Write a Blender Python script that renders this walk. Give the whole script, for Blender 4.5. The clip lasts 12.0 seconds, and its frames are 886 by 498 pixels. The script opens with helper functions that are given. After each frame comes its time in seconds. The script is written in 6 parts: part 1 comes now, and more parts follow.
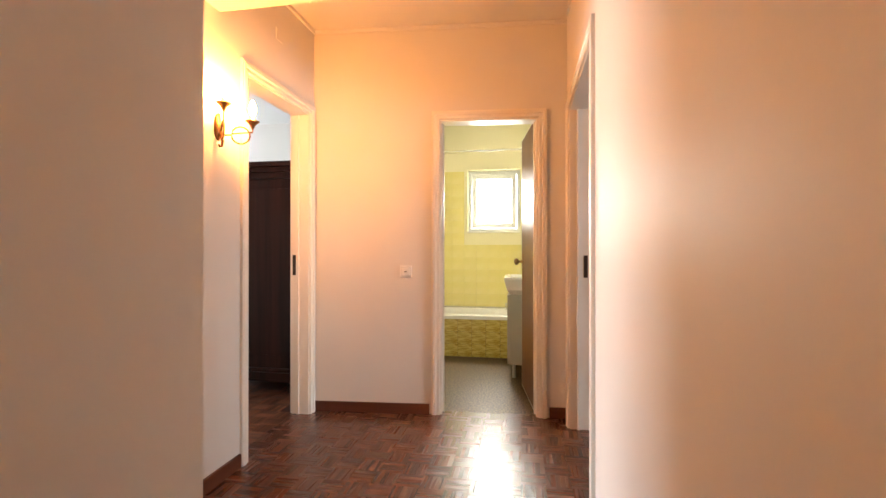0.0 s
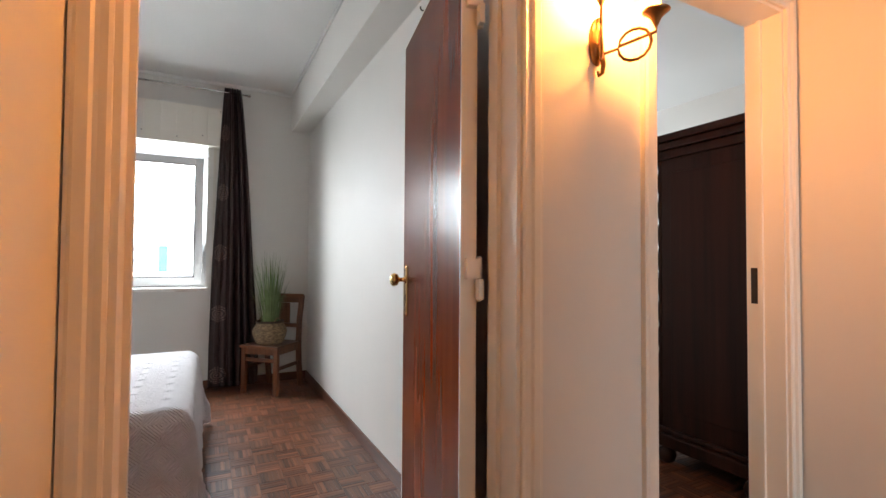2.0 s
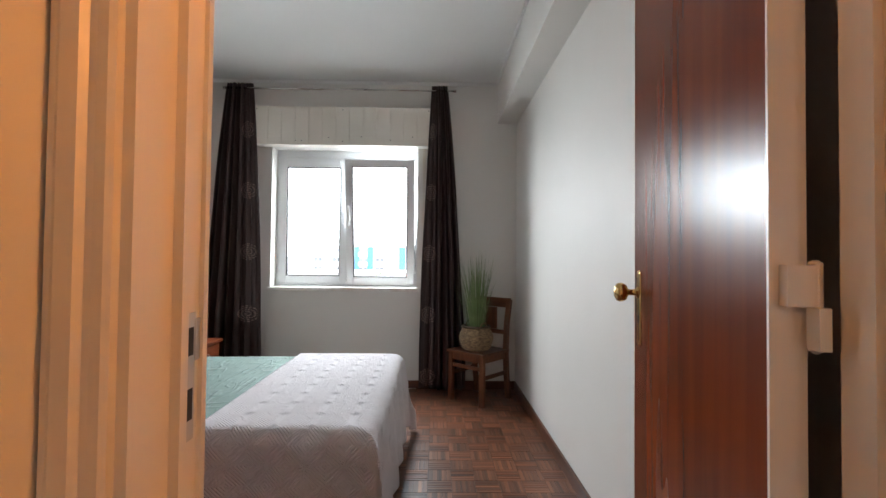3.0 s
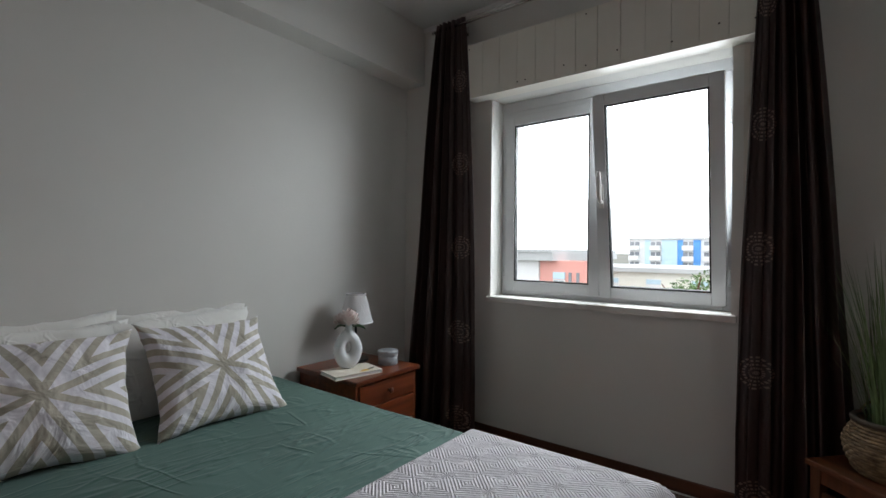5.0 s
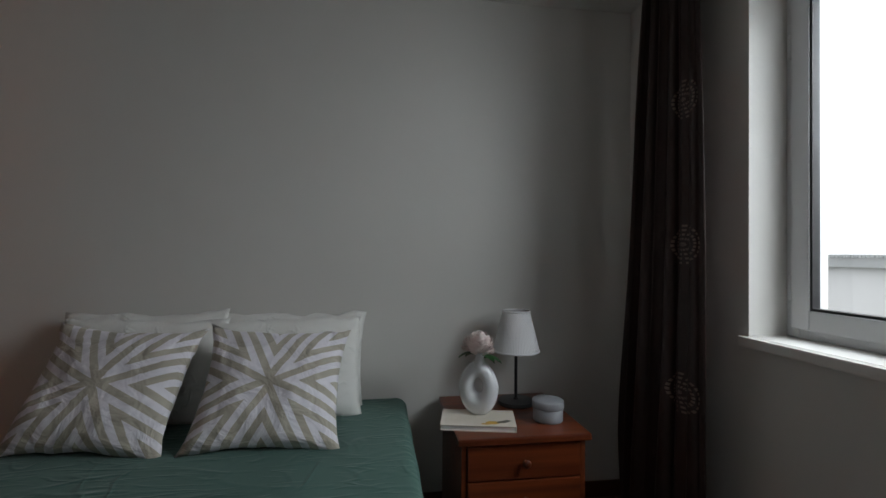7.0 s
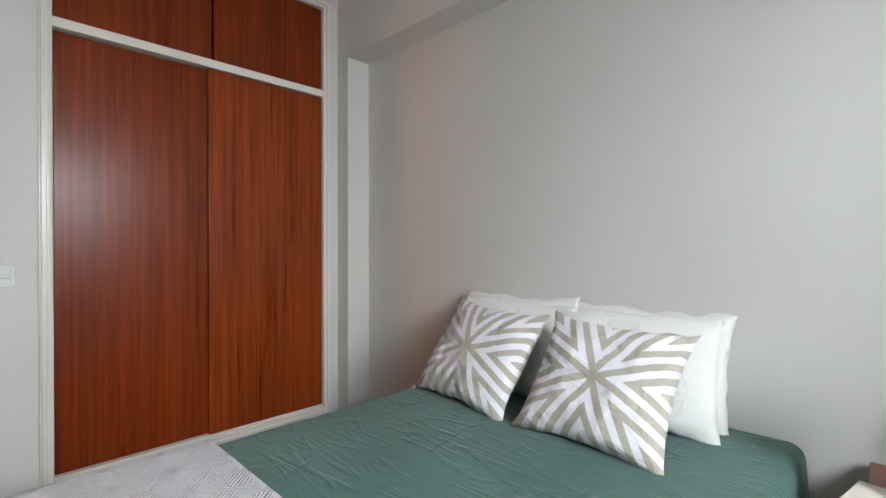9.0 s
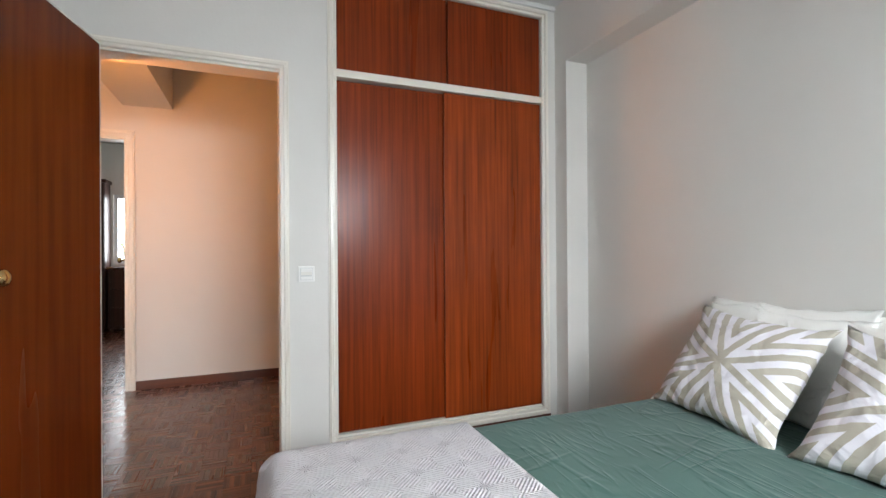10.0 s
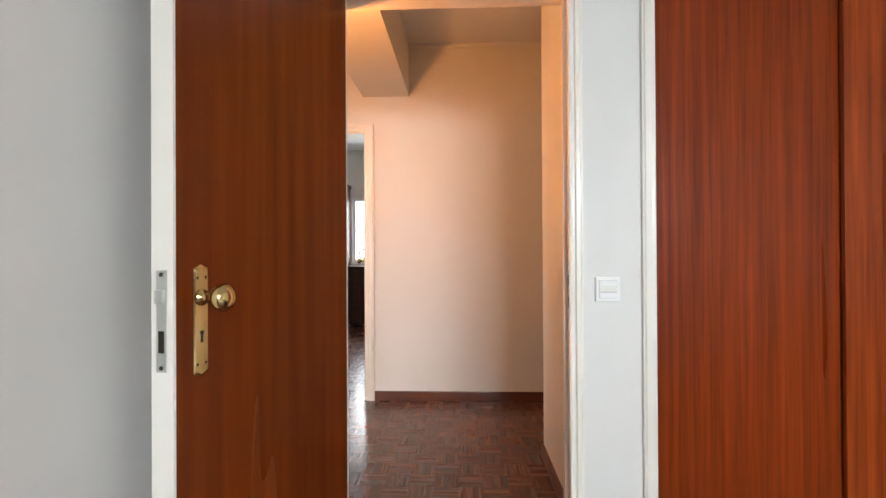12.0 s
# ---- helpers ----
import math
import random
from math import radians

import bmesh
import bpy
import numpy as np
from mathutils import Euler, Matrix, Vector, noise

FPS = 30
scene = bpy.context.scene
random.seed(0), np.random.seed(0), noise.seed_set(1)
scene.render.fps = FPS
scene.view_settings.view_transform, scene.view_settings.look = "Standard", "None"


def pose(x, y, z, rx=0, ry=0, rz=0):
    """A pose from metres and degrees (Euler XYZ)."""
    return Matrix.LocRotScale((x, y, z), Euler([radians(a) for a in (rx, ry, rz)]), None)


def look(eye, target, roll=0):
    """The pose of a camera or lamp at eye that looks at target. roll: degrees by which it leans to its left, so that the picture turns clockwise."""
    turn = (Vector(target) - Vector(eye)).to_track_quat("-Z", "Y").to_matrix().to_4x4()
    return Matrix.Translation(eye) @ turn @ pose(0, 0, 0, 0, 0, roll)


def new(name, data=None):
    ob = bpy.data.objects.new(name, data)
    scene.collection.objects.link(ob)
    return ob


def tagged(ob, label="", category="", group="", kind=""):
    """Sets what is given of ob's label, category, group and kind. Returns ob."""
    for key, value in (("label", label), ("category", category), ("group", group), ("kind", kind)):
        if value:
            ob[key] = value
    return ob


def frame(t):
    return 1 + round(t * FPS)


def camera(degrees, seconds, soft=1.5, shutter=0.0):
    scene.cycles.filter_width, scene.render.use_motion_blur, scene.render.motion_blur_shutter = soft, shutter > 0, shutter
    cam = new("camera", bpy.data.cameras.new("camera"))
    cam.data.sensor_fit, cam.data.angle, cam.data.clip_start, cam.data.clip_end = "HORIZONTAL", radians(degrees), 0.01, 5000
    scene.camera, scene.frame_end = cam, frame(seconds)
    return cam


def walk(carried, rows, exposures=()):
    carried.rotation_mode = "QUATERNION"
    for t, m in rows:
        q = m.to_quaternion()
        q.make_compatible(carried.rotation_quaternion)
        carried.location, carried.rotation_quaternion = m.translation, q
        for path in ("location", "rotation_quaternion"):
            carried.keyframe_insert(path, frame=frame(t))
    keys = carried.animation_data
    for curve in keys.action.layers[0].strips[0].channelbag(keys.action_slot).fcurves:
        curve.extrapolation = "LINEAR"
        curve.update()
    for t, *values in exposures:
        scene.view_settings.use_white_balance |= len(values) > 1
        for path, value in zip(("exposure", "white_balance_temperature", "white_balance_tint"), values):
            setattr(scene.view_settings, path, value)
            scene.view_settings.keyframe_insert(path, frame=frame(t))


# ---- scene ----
cam = camera(88.0, 12.0)
PATH = [
    (0, (0.978, 0.502, 1.132), (0.628, 2.471, 1.138), 0.0),
    (0.5, (0.924, 0.938, 1.109), (0.267, 2.827, 1.140), -0.1),
    (1, (0.822, 1.227, 1.107), (-0.254, 2.913, 1.150), 0.0),
    (1.5, (0.65, 1.41, 1.112), (-0.836, 2.748, 1.152), 0.1),
    (2, (0.444, 1.541, 1.118), (-1.332, 2.46, 1.171), 0.4),
    (2.5, (0.23, 1.649, 1.125), (-1.716, 2.107, 1.177), 0.6),
    (3, (-0.035, 1.708, 1.128), (-2.034, 1.74, 1.173), 0.6),
    (3.5, (-0.352, 1.773, 1.147), (-2.325, 1.447, 1.176), 0.5),
    (3.7, (-0.489, 1.779, 1.155), (-2.439, 1.337, 1.170), 0.5),
    (5.3, (-1.844, 1.761, 1.158), (-3.294, 0.383, 1.164), 0.6),
    (5.5, (-1.988, 1.761, 1.149), (-3.331, 0.279, 1.154), 0.6),
    (6, (-2.312, 1.743, 1.151), (-3.362, 0.041, 1.163), 0.4),
    (6.5, (-2.558, 1.675, 1.148), (-3.26, -0.198, 1.168), 0.4),
    (6.7, (-2.667, 1.633, 1.145), (-3.227, -0.286, 1.169), 0.4),
    (7.1, (-2.915, 1.605, 1.134), (-3.105, -0.385, 1.152), 0.4),
    (7.5, (-3.075, 1.540, 1.121), (-2.910, -0.453, 1.135), 0.4),
    (7.9, (-3.125, 1.425, 1.110), (-2.610, -0.508, 1.120), 0.4),
    (8.3, (-3.118, 1.334, 1.103), (-2.298, -0.49, 1.112), 0.5),
    (8.5, (-3.146, 1.326, 1.105), (-2.141, -0.403, 1.106), 0.5),
    (9, (-3.169, 1.372, 1.116), (-1.777, -0.064, 1.104), 0.0),
    (9.5, (-3.154, 1.436, 1.12), (-1.483, 0.337, 1.115), -0.3),
    (10, (-3.115, 1.522, 1.115), (-1.261, 0.773, 1.12), -0.4),
    (10.5, (-3.05, 1.645, 1.11), (-1.094, 1.226, 1.122), -0.4),
    (11, (-2.876, 1.738, 1.113), (-0.883, 1.572, 1.123), -0.5),
    (11.5, (-2.596, 1.77, 1.1), (-0.597, 1.734, 1.111), -0.4),
    (12, (-2.198, 1.781, 1.127), (-0.2, 1.86, 1.136), -0.3),
]
EXPOSE = [(0, 1.02), (0.5, 0.73), (1.0, 0.68), (2.0, 0.47), (3.0, 0.18), (3.7, -0.16), (5.3, -1.46), (6.7, -2.04), (8.3, -0.50), (9.5, -0.02), (10.5, 0.38), (12, 0.44)]
walk(cam, [(t, look(eye, target, roll)) for t, eye, target, roll in PATH], EXPOSE)

# ---- world and lights ----
world = bpy.data.worlds.new("overcast")
scene.world = world
world.use_nodes = True
wn = world.node_tree
sky = wn.nodes.new("ShaderNodeTexSky")
sky.sky_type, sky.sun_disc = "NISHITA", False
sky.sun_elevation, sky.sun_rotation = radians(50), radians(250)
sky.air_density, sky.dust_density, sky.ozone_density = 1.0, 2.0, 1.0
sky_bw = wn.nodes.new("ShaderNodeHueSaturation")
sky_bw.inputs["Saturation"].default_value = 0.25
wn.links.new(sky.outputs[0], sky_bw.inputs["Color"])
cloud = wn.nodes.new("ShaderNodeMix")
cloud.data_type, cloud.blend_type = "RGBA", "LIGHTEN"
cloud.inputs[0].default_value, cloud.inputs[7].default_value = 1.0, (34.6, 35.8, 37.2, 1)
wn.links.new(sky_bw.outputs[0], cloud.inputs[6])
wn.links.new(cloud.outputs[2], wn.nodes["Background"].inputs["Color"])
wn.nodes["Background"].inputs["Strength"].default_value = 0.15

sun = new("sun", bpy.data.lights.new("sun", "SUN"))
sun.data.energy, sun.data.angle, sun.data.color = 3.0, radians(30), (1.0, 0.96, 0.9)
sun.matrix_world = look((0, 0, 50), (-12, 14, 0))


def window_light(name, eye, target, w, h, watts, colour):
    data = bpy.data.lights.new(name, "AREA")
    data.shape, data.size, data.size_y, data.energy, data.color = "RECTANGLE", w, h, watts, colour
    ob = new(name, data)
    ob.matrix_world = look(eye, target)
    return ob


DAY = (0.865, 0.945, 1.0)
window_light("daylight_bedroom", (-4.50, 0.91, 1.95), (-2.2, 0.91, 0.62), 1.25, 1.0, 160, DAY)
window_light("daylight_bathroom", (0.61, 6.40, 1.74), (0.62, 4.0, 0.9), 0.58, 0.66, 52, (1.0, 0.97, 0.86))
window_light("daylight_room_two", (-4.3, 4.6, 1.5), (0, 4.6, 1.3), 1.3, 1.3, 60, DAY)
window_light("daylight_room_three", (5.2, 2.8, 1.5), (0, 2.8, 1.3), 1.2, 1.0, 70, DAY)

# ---- materials ----


def nodes_of(name):
    m = bpy.data.materials.new(name)
    m.use_nodes = True
    return m, m.node_tree, m.node_tree.nodes["Principled BSDF"]


def surface(name, a, b, rough=0.5, scale=(6, 6, 6), fine=90, bump=0.05, metal=0.0, coat=0.0, spread=(0.3, 0.7),
            rough_var=0.08, sheen=0.0, island=0.0, dist=0.004, crease=None):
    """Two-scale painted or natural surface: large patches between colours a and b, fine grain in relief."""
    m, nt, bsdf = nodes_of(name)
    L = nt.links.new
    tc = nt.nodes.new("ShaderNodeTexCoord")
    mp = nt.nodes.new("ShaderNodeMapping")
    mp.inputs["Scale"].default_value = scale
    L(tc.outputs["Object"], mp.inputs["Vector"])
    n1 = nt.nodes.new("ShaderNodeTexNoise")
    n1.inputs["Scale"].default_value, n1.inputs["Detail"].default_value = 1.0, 6
    L(mp.outputs[0], n1.inputs["Vector"])
    ramp = nt.nodes.new("ShaderNodeValToRGB")
    ramp.color_ramp.elements[0].position, ramp.color_ramp.elements[1].position = spread
    ramp.color_ramp.elements[0].color, ramp.color_ramp.elements[1].color = (*a, 1), (*b, 1)
    L(n1.outputs[0], ramp.inputs[0])
    colour = ramp.outputs[0]
    if island:
        geo = nt.nodes.new("ShaderNodeNewGeometry") if island > 0 else nt.nodes.new("ShaderNodeObjectInfo")
        out = geo.outputs["Random Per Island"] if island > 0 else geo.outputs["Random"]
        hsv = nt.nodes.new("ShaderNodeHueSaturation")
        mr = nt.nodes.new("ShaderNodeMapRange")
        mr.inputs["To Min"].default_value, mr.inputs["To Max"].default_value = 1 - abs(island), 1 + abs(island)
        L(out, mr.inputs["Value"])
        L(mr.outputs[0], hsv.inputs["Value"])
        L(colour, hsv.inputs["Color"])
        colour = hsv.outputs[0]
    L(colour, bsdf.inputs["Base Color"])
    n2 = nt.nodes.new("ShaderNodeTexNoise")
    n2.inputs["Scale"].default_value, n2.inputs["Detail"].default_value = fine, 4
    L(tc.outputs["Object"], n2.inputs["Vector"])
    rr = nt.nodes.new("ShaderNodeMapRange")
    rr.inputs["To Min"].default_value, rr.inputs["To Max"].default_value = max(rough - rough_var, 0.02), rough + rough_var
    L(n1.outputs[0], rr.inputs["Value"])
    L(rr.outputs[0], bsdf.inputs["Roughness"])
    if bump:
        bp = nt.nodes.new("ShaderNodeBump")
        bp.inputs["Strength"].default_value, bp.inputs["Distance"].default_value = bump, dist
        L(n2.outputs[0], bp.inputs["Height"])
        last = bp
        for turn, sc, depth in crease or ():
            mp2 = nt.nodes.new("ShaderNodeMapping")
            mp2.inputs["Rotation"].default_value, mp2.inputs["Scale"].default_value = (0, 0, radians(turn)), sc
            L(tc.outputs["Object"], mp2.inputs["Vector"])
            n3 = nt.nodes.new("ShaderNodeTexNoise")
            n3.inputs["Scale"].default_value, n3.inputs["Detail"].default_value, n3.inputs["Distortion"].default_value = 1.0, 1.5, 0.6
            L(mp2.outputs[0], n3.inputs["Vector"])
            off = nt.nodes.new("ShaderNodeMath")
            off.operation = "SUBTRACT"
            off.inputs[1].default_value = 0.5
            L(n3.outputs[0], off.inputs[0])
            mag = nt.nodes.new("ShaderNodeMath")
            mag.operation = "ABSOLUTE"
            L(off.outputs[0], mag.inputs[0])
            peak = nt.nodes.new("ShaderNodeMapRange")
            peak.interpolation_type = "SMOOTHSTEP"
            peak.inputs["From Max"].default_value = 0.045
            peak.inputs["To Min"].default_value, peak.inputs["To Max"].default_value = 1.0, 0.0
            L(mag.outputs[0], peak.inputs["Value"])
            n4 = nt.nodes.new("ShaderNodeTexNoise")
            n4.inputs["Scale"].default_value, n4.inputs["Detail"].default_value = 0.9 * sum(sc) / 3, 1
            L(tc.outputs["Object"], n4.inputs["Vector"])
            patch = nt.nodes.new("ShaderNodeMapRange")
            patch.inputs["From Min"].default_value, patch.inputs["From Max"].default_value = 0.45, 0.62
            L(n4.outputs[0], patch.inputs["Value"])
            both = nt.nodes.new("ShaderNodeMath")
            both.operation = "MULTIPLY"
            L(peak.outputs[0], both.inputs[0])
            L(patch.outputs[0], both.inputs[1])
            bq = nt.nodes.new("ShaderNodeBump")
            bq.inputs["Strength"].default_value, bq.inputs["Distance"].default_value = 1.0, depth
            L(both.outputs[0], bq.inputs["Height"])
            L(last.outputs[0], bq.inputs["Normal"])
            last = bq
        L(last.outputs[0], bsdf.inputs["Normal"])
    bsdf.inputs["Metallic"].default_value = metal
    bsdf.inputs["Coat Weight"].default_value, bsdf.inputs["Coat Roughness"].default_value = coat, 0.12
    bsdf.inputs["Sheen Weight"].default_value = sheen
    return m


def wood(name, dark, light, along="z", rough=0.3, stripe=38.0, coat=0.3, island=0.0, contrast=(0.36, 0.66), rough_var=0.06, level=0.5, ribbon=0.0, wave=0.0):
    """Veneer or solid wood: long fibres, broad figure and pores, along one axis."""
    m, nt, bsdf = nodes_of(name)
    L = nt.links.new
    tc = nt.nodes.new("ShaderNodeTexCoord")
    offset = tc.outputs["Object"]
    if island:
        info = nt.nodes.new("ShaderNodeObjectInfo") if island < 0 else nt.nodes.new("ShaderNodeNewGeometry")
        rnd = info.outputs["Random"] if island < 0 else info.outputs["Random Per Island"]
        add = nt.nodes.new("ShaderNodeVectorMath")
        add.operation = "MULTIPLY_ADD"
        comb = nt.nodes.new("ShaderNodeCombineXYZ")
        for k in range(3):
            L(rnd, comb.inputs[k])
        add.inputs[1].default_value = (37.0, 53.0, 71.0)
        L(comb.outputs[0], add.inputs[0])
        L(offset, add.inputs[2])
        offset = add.outputs[0]
    k = {"x": 0, "y": 1, "z": 2}[along]

    def grain(across, length, detail):
        mp = nt.nodes.new("ShaderNodeMapping")
        s = [across] * 3
        s[k] = length
        mp.inputs["Scale"].default_value = s
        L(offset, mp.inputs["Vector"])
        n = nt.nodes.new("ShaderNodeTexNoise")
        n.inputs["Scale"].default_value, n.inputs["Detail"].default_value, n.inputs["Distortion"].default_value = 1.0, detail, wave
        L(mp.outputs[0], n.inputs["Vector"])
        return n.outputs[0]
    fine, broad, pores = grain(stripe, 0.9, 5), grain(stripe * 0.16, 0.8, 3), grain(stripe * 5, 9.0, 2)
    mix = nt.nodes.new("ShaderNodeMath")
    mix.operation = "MULTIPLY_ADD"
    mix.inputs[1].default_value = 0.62
    L(fine, mix.inputs[0])
    half = nt.nodes.new("ShaderNodeMath")
    half.operation = "MULTIPLY"
    half.inputs[1].default_value = 0.38
    L(broad, half.inputs[0])
    L(half.outputs[0], mix.inputs[2])
    figure = mix.outputs[0]
    if ribbon:
        # interlocked grain: short broken streaks over the long fibres
        streak = nt.nodes.new("ShaderNodeMath")
        streak.operation = "MULTIPLY_ADD"
        streak.inputs[1].default_value = ribbon
        L(grain(stripe * 1.7, 3.6, 3), streak.inputs[0])
        L(figure, streak.inputs[2])
        centre = nt.nodes.new("ShaderNodeMath")
        centre.operation = "SUBTRACT"
        centre.inputs[1].default_value = ribbon * 0.5
        L(streak.outputs[0], centre.inputs[0])
        figure = centre.outputs[0]
    ramp = nt.nodes.new("ShaderNodeValToRGB")
    ramp.color_ramp.elements[0].position, ramp.color_ramp.elements[1].position = contrast
    ramp.color_ramp.elements[0].color, ramp.color_ramp.elements[1].color = (*dark, 1), (*light, 1)
    L(figure, ramp.inputs[0])
    colour = ramp.outputs[0]
    if island:
        hsv = nt.nodes.new("ShaderNodeHueSaturation")
        mr = nt.nodes.new("ShaderNodeMapRange")
        mr.inputs["To Min"].default_value, mr.inputs["To Max"].default_value = 1 - abs(island), 1 + abs(island)
        L(rnd, mr.inputs["Value"])
        L(mr.outputs[0], hsv.inputs["Value"])
        L(colour, hsv.inputs["Color"])
        colour = hsv.outputs[0]
    L(colour, bsdf.inputs["Base Color"])
    rr = nt.nodes.new("ShaderNodeMapRange")
    rr.inputs["To Min"].default_value, rr.inputs["To Max"].default_value = rough - rough_var, rough + rough_var
    L(broad, rr.inputs["Value"])
    L(rr.outputs[0], bsdf.inputs["Roughness"])
    bp = nt.nodes.new("ShaderNodeBump")
    bp.inputs["Strength"].default_value, bp.inputs["Distance"].default_value = 0.06, 0.002
    L(pores, bp.inputs["Height"])
    L(bp.outputs[0], bsdf.inputs["Normal"])
    bsdf.inputs["Coat Weight"].default_value, bsdf.inputs["Coat Roughness"].default_value = coat, 0.2
    bsdf.inputs["Specular IOR Level"].default_value = level
    return m


def glowing(name, colour, strength):
    m, nt, bsdf = nodes_of(name)
    bsdf.inputs["Base Color"].default_value = (*colour, 1)
    bsdf.inputs["Emission Color"].default_value, bsdf.inputs["Emission Strength"].default_value = (*colour, 1), strength
    return m


def clear_glass(name, rough=0.0, tint=(1, 1, 1)):
    m, nt, bsdf = nodes_of(name)
    bsdf.inputs["Base Color"].default_value = (*tint, 1)
    bsdf.inputs["Roughness"].default_value, bsdf.inputs["Transmission Weight"].default_value, bsdf.inputs["IOR"].default_value = rough, 1.0, 1.45
    return m


PAINT = surface("wall_paint", (0.665, 0.648, 0.615), (0.715, 0.698, 0.665), 0.62, (1.3, 1.3, 1.3), 55, 0.10)
CEIL = surface("ceiling_paint", (0.71, 0.705, 0.69), (0.755, 0.75, 0.735), 0.8, (1, 1, 1), 70, 0.08)
TRIM = surface("gloss_cream_paint", (0.74, 0.70, 0.62), (0.80, 0.76, 0.69), 0.33, (3, 3, 3), 40, 0.05)
BATHPAINT = surface("bathroom_paint", (0.76, 0.70, 0.45), (0.80, 0.74, 0.50), 0.35, (1, 1, 1), 60, 0.05)
DOORWOOD = wood("mahogany_veneer", (0.058, 0.0082, 0.0016), (0.195, 0.037, 0.0066), "z", 0.25, 22, 0.0, contrast=(0.16, 0.84), rough_var=0.07, level=0.10, ribbon=0.08, wave=0.2)
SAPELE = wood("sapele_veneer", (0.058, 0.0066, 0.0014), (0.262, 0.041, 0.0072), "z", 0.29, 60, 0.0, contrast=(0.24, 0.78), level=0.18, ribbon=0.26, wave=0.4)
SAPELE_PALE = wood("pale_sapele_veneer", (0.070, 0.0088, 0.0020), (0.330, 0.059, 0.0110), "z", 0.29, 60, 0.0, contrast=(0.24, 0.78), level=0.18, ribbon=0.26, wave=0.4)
BASEWOOD = wood("baseboard_wood", (0.060, 0.018, 0.009), (0.14, 0.045, 0.02), "y", 0.35, 30, 0.15)
BASEWOODX = wood("baseboard_wood_x", (0.060, 0.018, 0.009), (0.14, 0.045, 0.02), "x", 0.35, 30, 0.15)
# also colours the sheet that stands in for shade in the wardrobe niche
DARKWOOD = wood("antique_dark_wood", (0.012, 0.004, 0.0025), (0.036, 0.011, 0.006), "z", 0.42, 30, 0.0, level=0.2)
STANDWOOD = wood("nightstand_wood", (0.075, 0.014, 0.0045), (0.20, 0.045, 0.013), "x", 0.3, 34, 0.3)
CHAIRWOOD = wood("chair_wood", (0.065, 0.022, 0.009), (0.19, 0.065, 0.025), "z", 0.35, 40, 0.2)
SEATWOOD = wood("chair_seat_wood", (0.065, 0.022, 0.009), (0.19, 0.065, 0.025), "x", 0.35, 40, 0.2)
PARQ = {}
for axis in "xy":
    # worn in the bedroom, polished in the hall
    PARQ["piece", axis] = wood("worn_parquet_piece_" + axis, (0.046, 0.0150, 0.0075), (0.205, 0.078, 0.038), axis, 0.34, 60, 0.05, -0.45, rough_var=0.08, level=0.42)
    PARQ["worn", axis] = wood("worn_parquet_" + axis, (0.046, 0.0150, 0.0075), (0.205, 0.078, 0.038), axis, 0.34, 60, 0.05, 0.45, rough_var=0.08, level=0.42)
    PARQ["polished", axis] = wood("polished_parquet_" + axis, (0.062, 0.021, 0.011), (0.150, 0.054, 0.028), axis, 0.27, 60, 0.2, 0.17, rough_var=0.05)
JOINT = surface("parquet_joint", (0.02, 0.009, 0.006), (0.03, 0.013, 0.008), 0.6)
BRASS = surface("polished_brass", (0.62, 0.44, 0.17), (0.74, 0.56, 0.26), 0.16, (14, 14, 14), 120, 0.03, 1.0)
OLDBRASS = surface("aged_brass", (0.24, 0.13, 0.055), (0.36, 0.21, 0.09), 0.36, (20, 20, 20), 140, 0.06, 1.0)
STEEL = surface("dull_steel", (0.55, 0.54, 0.51), (0.66, 0.65, 0.62), 0.42, (20, 20, 20), 140, 0.04, 0.8)
CHROME = surface("rod_chrome", (0.6, 0.58, 0.55), (0.68, 0.66, 0.63), 0.2, (9, 9, 9), 80, 0.02, 1.0)
DARKMETAL = surface("dark_metal", (0.03, 0.022, 0.018), (0.05, 0.038, 0.03), 0.45, (20, 20, 20), 140, 0.05, 0.6)
PVC = surface("white_window_pvc", (0.66, 0.67, 0.68), (0.72, 0.73, 0.74), 0.32, (2, 2, 2), 60, 0.02)
WHITEPLASTIC = surface("white_plastic", (0.78, 0.77, 0.74), (0.83, 0.82, 0.80), 0.3, (8, 8, 8), 80, 0.02)
GASKET = surface("black_gasket", (0.012, 0.012, 0.013), (0.02, 0.02, 0.02), 0.6)
GLASS = clear_glass("window_glass")
FROSTED = clear_glass("frosted_glass", 0.55)
MARBLE = surface("sill_marble", (0.60, 0.52, 0.47), (0.82, 0.79, 0.75), 0.22, (9, 5, 9), 40, 0.02, 0, 0.2, (0.30, 0.5))
GREEN = surface("green_coverlet", (0.033, 0.090, 0.072), (0.056, 0.130, 0.106), 0.75, (2.5, 2.5, 2.5), 420, 0.12, sheen=0.12, dist=0.002,
                crease=((25, (2.6, 8.0, 5.0), 0.0036), (-40, (7.0, 3.0, 5.0), 0.0030), (70, (3.0, 11.0, 6.0), 0.0022), (4, (2.2, 15.0, 6.0), 0.0024), (-12, (3.4, 19.0, 6.0), 0.0016)))
PILLOW = surface("white_cotton", (0.80, 0.79, 0.75), (0.86, 0.85, 0.82), 0.85, (5, 5, 5), 500, 0.10, sheen=0.2, dist=0.002, crease=((20, (6.0, 6.0, 10.0), 0.0026), (-50, (10.0, 6.0, 6.0), 0.0026)))
CURTAINWHITE = surface("ivory_lining", (0.62, 0.58, 0.52), (0.70, 0.66, 0.60), 0.8, (5, 5, 5), 400, 0.1)
